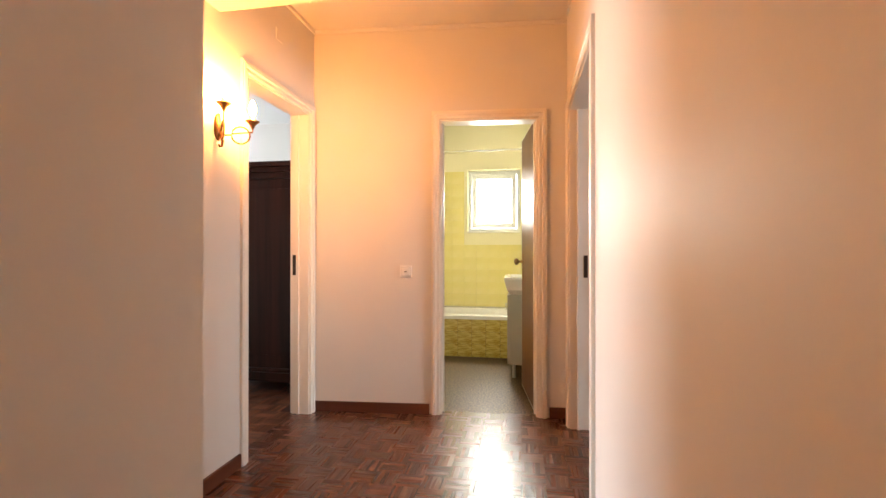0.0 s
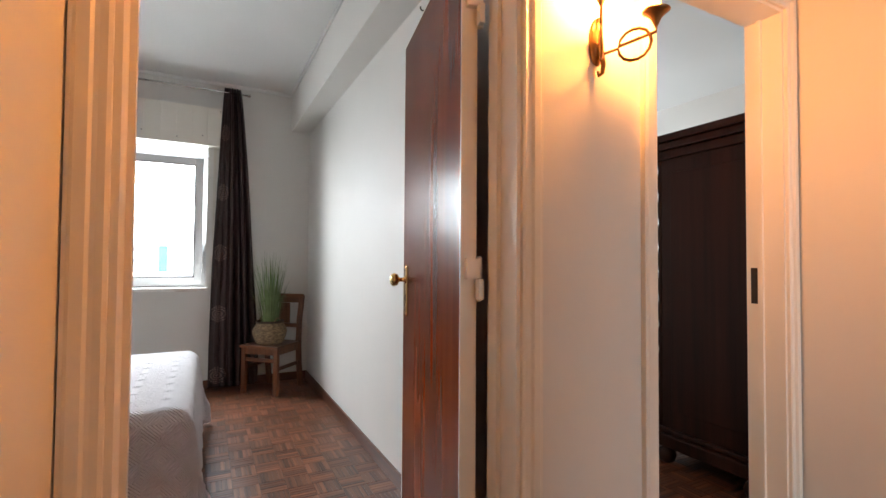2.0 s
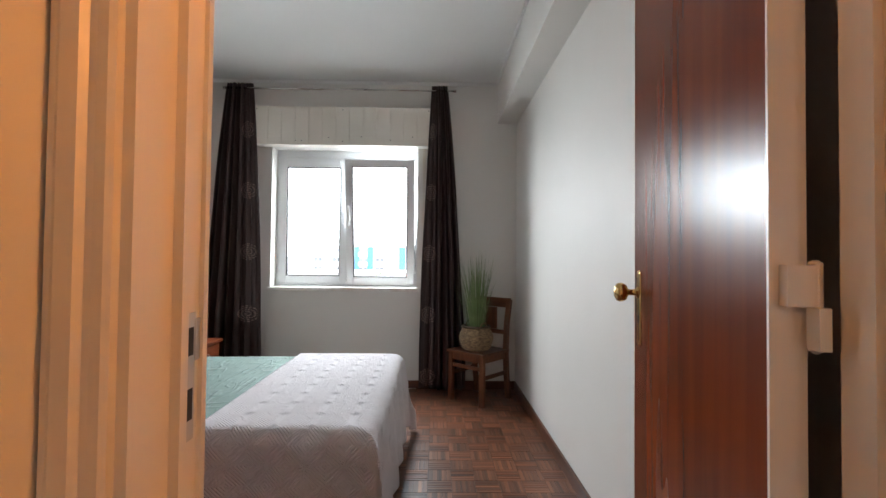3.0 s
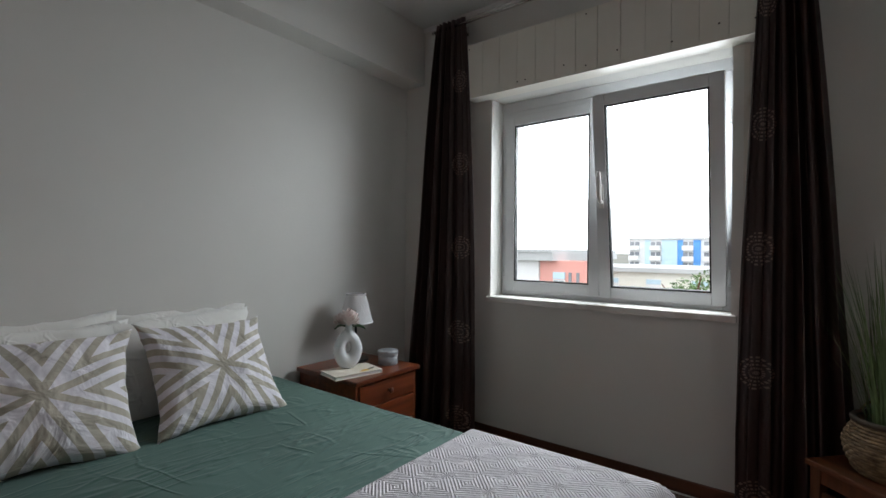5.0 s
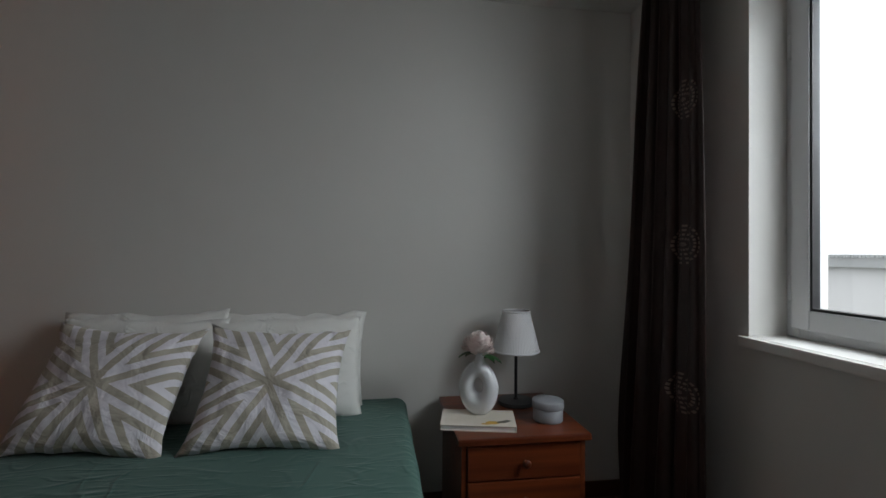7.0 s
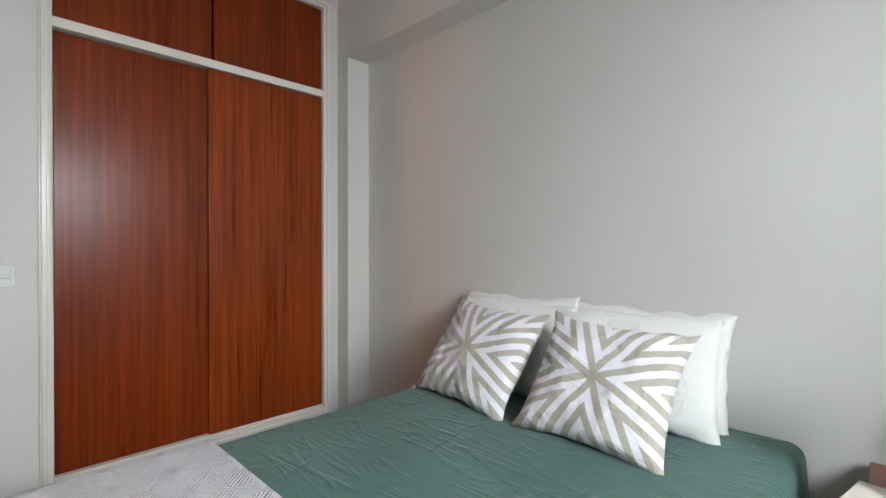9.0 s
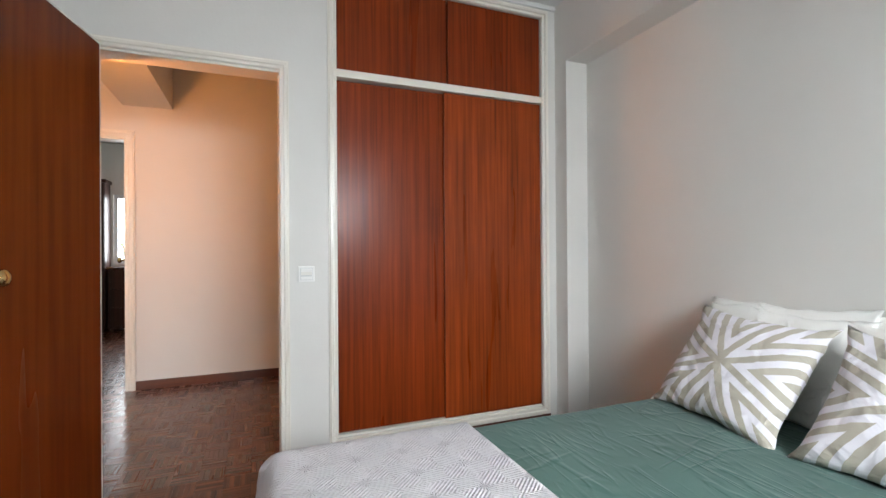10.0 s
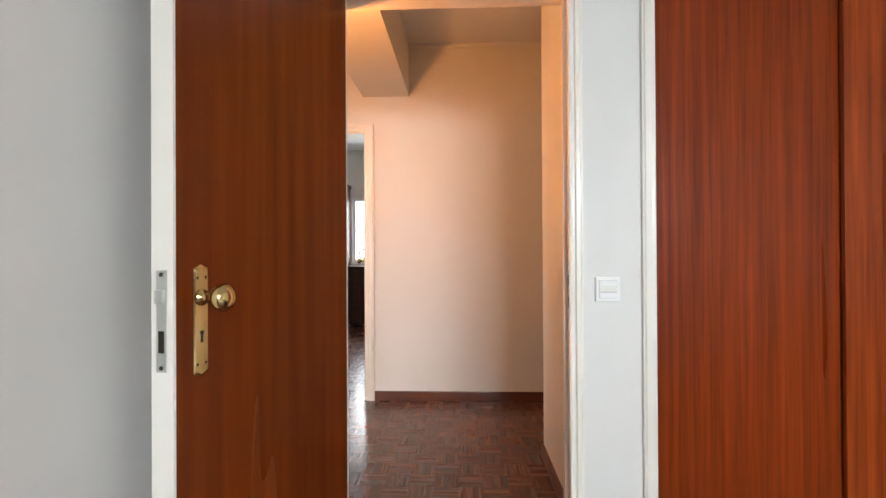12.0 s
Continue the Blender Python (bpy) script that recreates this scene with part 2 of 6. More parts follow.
CERAMIC = surface("white_ceramic", (0.76, 0.77, 0.79), (0.82, 0.83, 0.85), 0.22, (6, 6, 6), 40, 0.03, 0, 0.4)
SHADE = surface("pleated_shade_fabric", (0.80, 0.79, 0.80), (0.86, 0.85, 0.86), 0.8, (9, 9, 9), 300, 0.1)
BOXGREY = surface("grey_card", (0.26, 0.27, 0.29), (0.33, 0.34, 0.36), 0.6, (12, 12, 12), 200, 0.1)
BLACK = surface("matt_black_metal", (0.012, 0.012, 0.013), (0.022, 0.022, 0.023), 0.4, (12, 12, 12), 100, 0.03)
PAGE = surface("book_cover", (0.66, 0.60, 0.50), (0.76, 0.70, 0.61), 0.5, (10, 10, 10), 150, 0.05)
OCHRE = surface("ochre_print", (0.55, 0.30, 0.03), (0.62, 0.38, 0.06), 0.5)
LEAFPRINT = surface("grey_print", (0.10, 0.10, 0.07), (0.16, 0.15, 0.11), 0.5)
PETAL = surface("peony_petal", (0.76, 0.60, 0.58), (0.90, 0.84, 0.80), 0.7, (30, 30, 30), 200, 0.1)
LEAF = surface("dark_leaf", (0.018, 0.065, 0.018), (0.035, 0.11, 0.03), 0.45, (20, 20, 20), 160, 0.1)
GRASS = surface("faux_grass", (0.070, 0.125, 0.035), (0.22, 0.30, 0.13), 0.55, (3, 3, 9), 200, 0.05, island=0.3)
WICKER = surface("seagrass_weave", (0.10, 0.062, 0.032), (0.34, 0.235, 0.125), 0.75, (40, 40, 90), 160, 0.3)
DARKWICKER = surface("dark_seagrass", (0.045, 0.028, 0.017), (0.09, 0.06, 0.035), 0.75, (40, 40, 90), 160, 0.3)
TILE = surface("yellow_tile", (0.70, 0.60, 0.20), (0.78, 0.69, 0.29), 0.16, (5, 5, 5), 30, 0.02, 0, 0.3, island=-0.015)
TUBTILE = surface("ochre_patterned_tile", (0.42, 0.29, 0.045), (0.66, 0.53, 0.15), 0.2, (10, 10, 70), 80, 0.04, 0, 0.3, (0.40, 0.58), island=-0.05)
ENAMEL = surface("white_enamel", (0.78, 0.76, 0.70), (0.83, 0.81, 0.76), 0.15, (3, 3, 3), 30, 0.02, 0, 0.5)
TERRAZZO = surface("speckled_terrazzo", (0.016, 0.009, 0.004), (0.20, 0.125, 0.055), 0.45, (75, 75, 75), 160, 0.02, 0, 0.0, (0.43, 0.62))
TERRAZZO.node_tree.nodes["Principled BSDF"].inputs["Specular IOR Level"].default_value = 0.15
# cabinet lacquer darkened to grey-beige for the shade it stands in
VANITY = surface("shade_toned_lacquer", (0.40, 0.37, 0.31), (0.46, 0.43, 0.36), 0.3, (3, 3, 3), 60, 0.03)
BATHDOOR = wood("bath_door_veneer", (0.085, 0.026, 0.010), (0.18, 0.060, 0.023), "z", 0.36, 26, 0.0, contrast=(0.25, 0.75), level=0.2)
BULB = glowing("bulb_glow", (1.0, 0.355, 0.078), 720.0)
CANDLE = surface("candle_tube", (0.70, 0.62, 0.48), (0.78, 0.70, 0.56), 0.5)
CABLE = surface("white_cable", (0.62, 0.60, 0.56), (0.70, 0.68, 0.64), 0.5)
LINEN2 = surface("grey_linen", (0.45, 0.46, 0.46), (0.58, 0.59, 0.59), 0.85, (8, 8, 8), 300, 0.15)
REDCLOTH = surface("red_cloth", (0.25, 0.02, 0.02), (0.35, 0.04, 0.03), 0.8)


def quilt_material():
    """White jacquard throw with lozenges and ribs in relief."""
    m, nt, bsdf = nodes_of("jacquard_throw")
    L = nt.links.new
    tc = nt.nodes.new("ShaderNodeTexCoord")
    sep = nt.nodes.new("ShaderNodeSeparateXYZ")
    L(tc.outputs["UV"], sep.inputs[0])

    def op(kind, a, b=None):
        n = nt.nodes.new("ShaderNodeMath")
        n.operation = kind
        for i, v in enumerate((a, b)):
            if v is None:
                continue
            if isinstance(v, (int, float)):
                n.inputs[i].default_value = v
            else:
                L(v, n.inputs[i])
        return n.outputs[0]
    cell = 0.135
    u, v = op("PINGPONG", sep.outputs[0], cell / 2), op("PINGPONG", sep.outputs[1], cell / 2)
    checker = op("MODULO", op("ADD", op("FLOOR", op("DIVIDE", sep.outputs[0], cell / 2)), op("FLOOR", op("DIVIDE", sep.outputs[1], cell / 2))), 2.0)
    lean = op("SUBTRACT", op("MULTIPLY", checker, 2.0), 1.0)
    ribs = op("SINE", op("MULTIPLY", op("ADD", sep.outputs[1], op("MULTIPLY", sep.outputs[0], lean)), 2 * math.pi / 0.013))
    band = op("LESS_THAN", v, 0.014)
    knot = op("LESS_THAN", op("ADD", u, v), 0.024)
    petals = op("SINE", op("MULTIPLY", op("ARCTAN2", v, u), 12.0))
    plain = op("MULTIPLY", band, op("GREATER_THAN", u, 0.026))
    height = op("ADD", op("MULTIPLY", op("MULTIPLY", ribs, op("SUBTRACT", 1.0, op("MULTIPLY", band, 0.5))), 0.9), op("ADD", op("MULTIPLY", plain, 0.25), op("MULTIPLY", op("MULTIPLY", petals, knot), 2.2)))
    nz = nt.nodes.new("ShaderNodeTexNoise")
    nz.inputs["Scale"].default_value, nz.inputs["Detail"].default_value = 9, 5
    L(tc.outputs["Object"], nz.inputs["Vector"])
    ramp = nt.nodes.new("ShaderNodeValToRGB")
    ramp.color_ramp.elements[0].color, ramp.color_ramp.elements[1].color = (0.60, 0.565, 0.59, 1), (0.70, 0.665, 0.69, 1)
    L(nz.outputs[0], ramp.inputs[0])
    weave = nt.nodes.new("ShaderNodeMix")
    weave.data_type = "RGBA"
    weave.inputs[7].default_value = (0.76, 0.73, 0.755, 1)
    L(op("MULTIPLY", plain, 0.07), weave.inputs[0])
    L(ramp.outputs[0], weave.inputs[6])
    L(weave.outputs[2], bsdf.inputs["Base Color"])
    bp = nt.nodes.new("ShaderNodeBump")
    bp.inputs["Strength"].default_value, bp.inputs["Distance"].default_value = 0.8, 0.0040
    crumple = nt.nodes.new("ShaderNodeTexNoise")
    crumple.inputs["Scale"].default_value, crumple.inputs["Detail"].default_value, crumple.inputs["Distortion"].default_value = 26, 4, 0.8
    L(tc.outputs["UV"], crumple.inputs["Vector"])
    L(op("ADD", op("MULTIPLY", height, 0.7), op("MULTIPLY", crumple.outputs[0], 3.4)), bp.inputs["Height"])
    L(bp.outputs[0], bsdf.inputs["Normal"])
    bsdf.inputs["Roughness"].default_value, bsdf.inputs["Sheen Weight"].default_value = 0.85, 0.2
    return m


def star_material():
    """White cotton printed with beige stripes that run in chevrons to the middle of each side."""
    m, nt, bsdf = nodes_of("star_print_cotton")
    L = nt.links.new
    tc = nt.nodes.new("ShaderNodeTexCoord")
    sep = nt.nodes.new("ShaderNodeSeparateXYZ")
    L(tc.outputs["UV"], sep.inputs[0])

    def op(kind, a, b=None):
        n = nt.nodes.new("ShaderNodeMath")
        n.operation = kind
        for i, v in enumerate((a, b)):
            if v is None:
                continue
            if isinstance(v, (int, float)):
                n.inputs[i].default_value = v
            else:
                L(v, n.inputs[i])
        return n.outputs[0]
    x, y = op("ABSOLUTE", sep.outputs[0]), op("ABSOLUTE", sep.outputs[1])
    big, small = op("MAXIMUM", x, y), op("MINIMUM", x, y)
    chevron = op("SUBTRACT", big, op("MULTIPLY", small, 2.0))
    stripe = op("GREATER_THAN", op("FRACT", op("ADD", op("MULTIPLY", chevron, 2.2), 9.62)), 0.5)
    mixer = nt.nodes.new("ShaderNodeMix")
    mixer.data_type = "RGBA"
    mixer.inputs[6].default_value, mixer.inputs[7].default_value = (0.80, 0.775, 0.825, 1), (0.44, 0.40, 0.33, 1)
    L(stripe, mixer.inputs[0])
    L(mixer.outputs[2], bsdf.inputs["Base Color"])
    nz = nt.nodes.new("ShaderNodeTexNoise")
    nz.inputs["Scale"].default_value = 420
    L(tc.outputs["Object"], nz.inputs["Vector"])
    bp = nt.nodes.new("ShaderNodeBump")
    bp.inputs["Strength"].default_value, bp.inputs["Distance"].default_value = 0.12, 0.002
    L(nz.outputs[0], bp.inputs["Height"])
    folds = nt.nodes.new("ShaderNodeTexNoise")
    folds.inputs["Scale"].default_value, folds.inputs["Detail"].default_value, folds.inputs["Distortion"].default_value = 8, 3, 1.2
    L(tc.outputs["Object"], folds.inputs["Vector"])
    soft = nt.nodes.new("ShaderNodeBump")
    soft.inputs["Strength"].default_value, soft.inputs["Distance"].default_value = 0.7, 0.03
    L(folds.outputs[0], soft.inputs["Height"])
    L(bp.outputs[0], soft.inputs["Normal"])
    L(soft.outputs[0], bsdf.inputs["Normal"])
    bsdf.inputs["Roughness"].default_value, bsdf.inputs["Sheen Weight"].default_value = 0.85, 0.2
    return m


def curtain_material():
    """Brown satin with embroidered rings; u runs across the cloth in metres, v is the height."""
    m, nt, bsdf = nodes_of("brown_satin")
    L = nt.links.new
    tc = nt.nodes.new("ShaderNodeTexCoord")
    sep = nt.nodes.new("ShaderNodeSeparateXYZ")
    L(tc.outputs["UV"], sep.inputs[0])

    def op(kind, a, b=None):
        n = nt.nodes.new("ShaderNodeMath")
        n.operation = kind
        for i, v in enumerate((a, b)):
            if v is None:
                continue
            if isinstance(v, (int, float)):
                n.inputs[i].default_value = v
            else:
                L(v, n.inputs[i])
        return n.outputs[0]
    du = sep.outputs[0]
    dv = op("SUBTRACT", op("FRACT", op("ADD", op("DIVIDE", sep.outputs[1], 0.52), 0.262)), 0.5)
    dv = op("MULTIPLY", dv, 0.52)
    r = op("SQRT", op("ADD", op("MULTIPLY", du, du), op("MULTIPLY", dv, dv)))
    ring = op("GREATER_THAN", op("SINE", op("MULTIPLY", r, 2 * math.pi / 0.0155)), 0.1)
    angle = op("ARCTAN2", dv, du)
    dash = op("GREATER_THAN", op("SINE", op("MULTIPLY", angle, 26.0)), -0.35)
    mask = op("MULTIPLY", op("MULTIPLY", ring, dash), op("LESS_THAN", r, 0.072))
    nz = nt.nodes.new("ShaderNodeTexNoise")
    nz.inputs["Scale"].default_value, nz.inputs["Detail"].default_value = 5, 5
    L(tc.outputs["Object"], nz.inputs["Vector"])
    ramp = nt.nodes.new("ShaderNodeValToRGB")
    ramp.color_ramp.elements[0].color, ramp.color_ramp.elements[1].color = (0.022, 0.009, 0.008, 1), (0.038, 0.016, 0.014, 1)
    L(nz.outputs[0], ramp.inputs[0])
    mixer = nt.nodes.new("ShaderNodeMix")
    mixer.data_type = "RGBA"
    mixer.inputs[7].default_value = (0.22, 0.155, 0.13, 1)
    L(ramp.outputs[0], mixer.inputs[6])
    L(mask, mixer.inputs[0])
    L(mixer.outputs[2], bsdf.inputs["Base Color"])
    bsdf.inputs["Roughness"].default_value = 0.5
    return m


THROW, STAR, SATIN = quilt_material(), star_material(), curtain_material()

# ---- builders ----
BASE = {}


def thing(name, loc=(0, 0, 0), label="", category="", group="", kind="", turn=0.0):
    ob = new(name)
    ob.empty_display_size = 0.1
    ob.location, ob.rotation_euler = loc, (0, 0, radians(turn))
    BASE[ob.name] = ob
    return tagged(ob, label, category, group, kind)


def part(name, bm, material, parent=None, label="", smooth=False, kind=""):
    """One bmesh as one mesh object, in the frame of its thing."""
    bmesh.ops.recalc_face_normals(bm, faces=bm.faces[:])
    me = bpy.data.meshes.new(name)
    bm.to_mesh(me)
    bm.free()
    for m in material if isinstance(material, (list, tuple)) else [material]:
        me.materials.append(m)
    if smooth:
        for p in me.polygons:
            p.use_smooth = True
    ob = new(name, me)
    ob.parent = parent
    return tagged(ob, label=label, kind=kind)


def solid(name, bm, material, label="", category="", kind="", smooth=False):
    ob = part(name, bm, material, None, label, smooth, kind)
    return tagged(ob, category=category)


def box(bm, x0, x1, y0, y1, z0, z1, bevel=0.0, mi=0):
    vs = [bm.verts.new((x, y, z)) for x in (x0, x1) for y in (y0, y1) for z in (z0, z1)]
    fs = [bm.faces.new([vs[i] for i in q]) for q in ((0, 1, 3, 2), (4, 6, 7, 5), (0, 4, 5, 1), (2, 3, 7, 6), (0, 2, 6, 4), (1, 5, 7, 3))]
    for f in fs:
        f.material_index = mi
    if bevel:
        es = {e for f in fs for e in f.edges}
        out = bmesh.ops.bevel(bm, geom=list(es), offset=bevel, segments=2, profile=0.6, affect="EDGES")
        for f in out["faces"]:
            f.material_index = mi
    return bm


def boxes(*specs, bevel=0.0):
    bm = bmesh.new()
    for s in specs:
        box(bm, *s, bevel=bevel)
    return bm


def lathe(bm, profile, centre=(0, 0, 0), n=20, axis="z", cap=True):
    """Turned shape from (radius, height) pairs."""
    rings = []
    for r, h in profile:
        ring = []
        for i in range(n):
            a = 2 * math.pi * i / n
            p = {"z": (r * math.cos(a), r * math.sin(a), h), "x": (h, r * math.cos(a), r * math.sin(a)), "y": (r * math.cos(a), h, r * math.sin(a))}[axis]
            ring.append(bm.verts.new((p[0] + centre[0], p[1] + centre[1], p[2] + centre[2])))
        rings.append(ring)
    for a, b in zip(rings, rings[1:]):
        for i in range(n):
            bm.faces.new((a[i], a[(i + 1) % n], b[(i + 1) % n], b[i]))
    if cap:
        bm.faces.new(rings[0][::-1])
        bm.faces.new(rings[-1])
    return bm


def tube(bm, points, radius, n=10, cap=True):
    """Round bar along points; radius is a number or one for each point."""
    pts = [Vector(p) for p in points]
    rings = []
    side = None
    for i, p in enumerate(pts):
        d = (pts[min(i + 1, len(pts) - 1)] - pts[max(i - 1, 0)]).normalized()
        if side is None:
            side = d.orthogonal().normalized()
        side = (side - d * side.dot(d)).normalized()
        up = d.cross(side)
        r = radius[i] if isinstance(radius, (list, tuple)) else radius
        rings.append([bm.verts.new(p + (side * math.cos(2 * math.pi * k / n) + up * math.sin(2 * math.pi * k / n)) * r) for k in range(n)])
    for a, b in zip(rings, rings[1:]):
        for k in range(n):
            bm.faces.new((a[k], a[(k + 1) % n], b[(k + 1) % n], b[k]))
    if cap:
        bm.faces.new(rings[0][::-1])
        bm.faces.new(rings[-1])
    return bm


def grid(bm, nu, nv, f, uv=None, closed=False):
    """A sheet of nu by nv quads through f(u, v), u and v from 0 to 1; uv gives its texture place."""
    layer = bm.loops.layers.uv.verify() if uv else None
    rows = [[bm.verts.new(f(i / nu, j / nv)) for i in range(nu + (0 if closed else 1))] for j in range(nv + 1)]
    for j in range(nv):
        for i in range(nu):
            k = (i + 1) % nu if closed else i + 1
            face = bm.faces.new((rows[j][i], rows[j][k], rows[j + 1][k], rows[j + 1][i]))
            if layer:
                for loop, (a, b) in zip(face.loops, ((i, j), (i + 1, j), (i + 1, j + 1), (i, j + 1))):
                    loop[layer].uv = uv(a / nu, b / nv)
    return bm


def casing(axis, face, sign, a0, a1, top, foot=0.0, width=0.06, thick=0.02, closed=False):
    """Moulded surround of an opening from a0 to a1, mitred; it lies on the wall face and stands off it by sign."""
    prof = [(0.0, 0.0), (0.0, thick * 0.55), (width * 0.10, thick * 0.72), (width * 0.30, thick * 0.62), (width * 0.42, thick * 0.62),
            (width * 0.50, thick), (width * 0.80, thick), (width * 0.90, thick * 0.8), (width, thick * 0.8), (width, 0.0)]
    bm = bmesh.new()
    rows = []
    for o, p in prof:
        pts = [(a0 - o, foot - (o if closed else 0)), (a0 - o, top + o), (a1 + o, top + o), (a1 + o, foot - (o if closed else 0))]
        q = face + sign * p
        rows.append([bm.verts.new((q, a, z) if axis == "x" else (a, q, z)) for a, z in pts])
    n = len(rows)
    for r in range(n):
        s = (r + 1) % n
        for i in range(4 if closed else 3):
            k = (i + 1) % 4
            bm.faces.new((rows[r][i], rows[r][k], rows[s][k], rows[s][i]))
    if not closed:
        bm.faces.new([r[0] for r in rows])
        bm.faces.new([r[3] for r in rows][::-1])
    return bm


def wall_with(axis, f0, f1, a0, a1, top, holes, foot=0.0):
    """A wall between faces f0 and f1, from a0 to a1, with square holes (b0, b1, z0, z1)."""
    bm = bmesh.new()

    def put(b0, b1, z0, z1):
        if b1 - b0 > 1e-4 and z1 - z0 > 1e-4:
            if axis == "x":
                box(bm, f0, f1, b0, b1, z0, z1)
            else:
                box(bm, b0, b1, f0, f1, z0, z1)
    at = a0
    for b0, b1, z0, z1 in sorted(holes):
        put(at, b0, foot, top)
        put(b0, b1, foot, z0)
        put(b0, b1, z1, top)
        at = b1
    put(at, a1, foot, top)
    return bm

# ---- the large structure ----
W, E, S, N, H = -4.06, -0.62, -0.44, 2.415, 2.69
HW, HE, HS, HN, CW = -0.49, 1.26, 1.335, 3.60, 0.335
WIN = (0.27, 1.545, 0.875, 2.10)
D1, D2, DB, D3, DTOP = (1.398, 2.243), (2.742, 3.47), (0.403, 1.072), (2.50, 3.52), 2.035
D1TOP, D2TOP = 2.045, 2.08


def structure(name, bm, material, label, category):
    return solid(name, bm, material, label, category, "structure")


# the end wall of the hall stands a little out of square
SKEW = Matrix.Translation((0.40, HN + 0.020, 0)) @ Matrix.Rotation(radians(5.0), 4, "Z") @ Matrix.Translation((-0.40, -HN, 0))
structure("wall_west", wall_with("x", W - 0.30, W, -0.60, 5.7, H, [(*WIN[:2], *WIN[2:]), (3.9, 5.2, 0.9, 2.1)]), PAINT,
          "cream painted plaster wall around the bedroom window", "wall")
structure("wall_east", wall_with("x", E, HW, -0.56, HN - 0.03, H, [(-0.17, 1.126, 0.11, 2.60), (*D1, 0, D1TOP), (*D2, 0, D2TOP)]), PAINT,
          "cream plaster partition with door openings and a built-in wardrobe", "wall")
structure("wall_south", boxes((W, HW, S - 0.12, S, 0, H)), PAINT, "plain cream plaster wall behind the bed", "wall")
structure("wall_north", boxes((W, E, N, N + 0.12, 0, H)), PAINT, "plain cream plaster wall along the bedroom", "wall")
structure("column", boxes((-0.737, E, S, -0.28, 0, 2.30)), PAINT, "cream painted column in the bedroom corner", "column")
structure("beam_south", boxes((W, E, S, -0.28, 2.30, H)), PAINT, "cream painted ceiling beam above the bed", "beam")
structure("beam_north", boxes((W, E, 2.245, N, 2.335, H)), PAINT, "cream painted ceiling beam along the wall", "beam")
structure("wall_hall_south", boxes((HW, CW, HS - 0.10, HS, 0, H)), PAINT, "short cream plaster wall beside the bedroom door", "wall")
structure("wall_corridor_west", boxes((CW - 0.10, CW, -1.6, HS - 0.10, 0, H)), PAINT, "cream plaster wall of the corridor", "wall")
structure("wall_hall_east", wall_with("x", HE, HE + 0.12, -1.6, HN + 0.09, H, [(*D3, 0, DTOP)]), PAINT, "cream plaster hall wall with a doorway", "wall")
structure("wall_corridor_end", boxes((CW - 0.10, HE + 0.12, -1.72, -1.6, 0, H)), PAINT, "plain cream wall closing the corridor", "wall")
structure("wall_hall_end", wall_with("y", HN, HN + 0.12, E, 1.50, H, [(*DB, 0, DTOP)]), PAINT, "cream plaster wall with the bathroom door", "wall").matrix_world = SKEW
structure("hall_beam", boxes((HW, HE, 2.17, 2.52, 2.30, H)), PAINT, "painted beam across the hall ceiling", "beam")
structure("wardrobe_niche_back", boxes((-0.02, 0.02, -0.30, 1.18, 0, H)), PAINT, "plain back of the wardrobe niche", "wall")
# rooms beyond the openings
structure("wall_room_two_north", boxes((W, E, 5.7, 5.82, 0, H)), PAINT, "plain pale wall of the second bedroom", "wall")
structure("wall_room_two_east", boxes((E - 0.12, E, HN + 0.12, 5.7, 0, H)), PAINT, "plain pale wall beside the armoire", "wall")
structure("wall_room_three_east", wall_with("x", 4.8, 4.92, 0.9, 4.95, H, [(2.20, 3.45, 0.95, 1.95)]), PAINT, "pale wall with a window in the third room", "wall")
structure("wall_room_three_north", boxes((1.46, 4.92, 4.95, 5.07, 0, H)), PAINT, "plain pale wall of the third room", "wall")
structure("wall_room_three_south", boxes((HE + 0.12, 4.92, 0.78, 0.9, 0, H)), PAINT, "plain pale wall closing the third room", "wall")
BX0, BX1, BY1 = -0.35, 1.42, 6.10
structure("wall_bathroom_north", wall_with("y", BY1, BY1 + 0.25, BX0 - 0.1, BX1 + 0.1, H, [(0.29, 0.925, 1.363, 2.115)]), BATHPAINT, "pale yellow bathroom wall with a small window", "wall")
structure("wall_bathroom_west", boxes((BX0 - 0.1, BX0, HN + 0.08, BY1, 0, H)), BATHPAINT, "pale yellow painted bathroom wall", "wall")
structure("wall_bathroom_east", boxes((BX1, BX1 + 0.04, HN + 0.22, BY1, 0, H)), BATHPAINT, "pale yellow painted bathroom wall", "wall")

bm = bmesh.new()
box(bm, W - 0.3, 4.92, -1.72, 6.35, H, H + 0.15)
structure("ceiling", bm, CEIL, "white painted plaster ceiling", "ceiling")
bm = boxes((HW, HW + 0.012, 2.52, HN, H - 0.03, H), (HE - 0.012, HE, 2.52, HN, H - 0.03, H), 
           (HE - 0.012, HE, HS, 2.17, H - 0.03, H), (W, W + 0.015, -0.28, 2.245, H - 0.03, H), (W + 0.015, E - 0.012, 2.23, 2.245, H - 0.025, H),
           (E - 0.012, E, -0.28, 2.23, H - 0.03, H), bevel=0.004)
structure("cornice_trim", bm, CEIL, "thin plaster cornice line under the ceiling", "trim")
structure("cornice_trim", boxes((HW - 0.02, HE + 0.02, HN - 0.012, HN, H - 0.03, H), bevel=0.004), CEIL, "thin plaster cornice line under the ceiling", "trim").matrix_world = SKEW
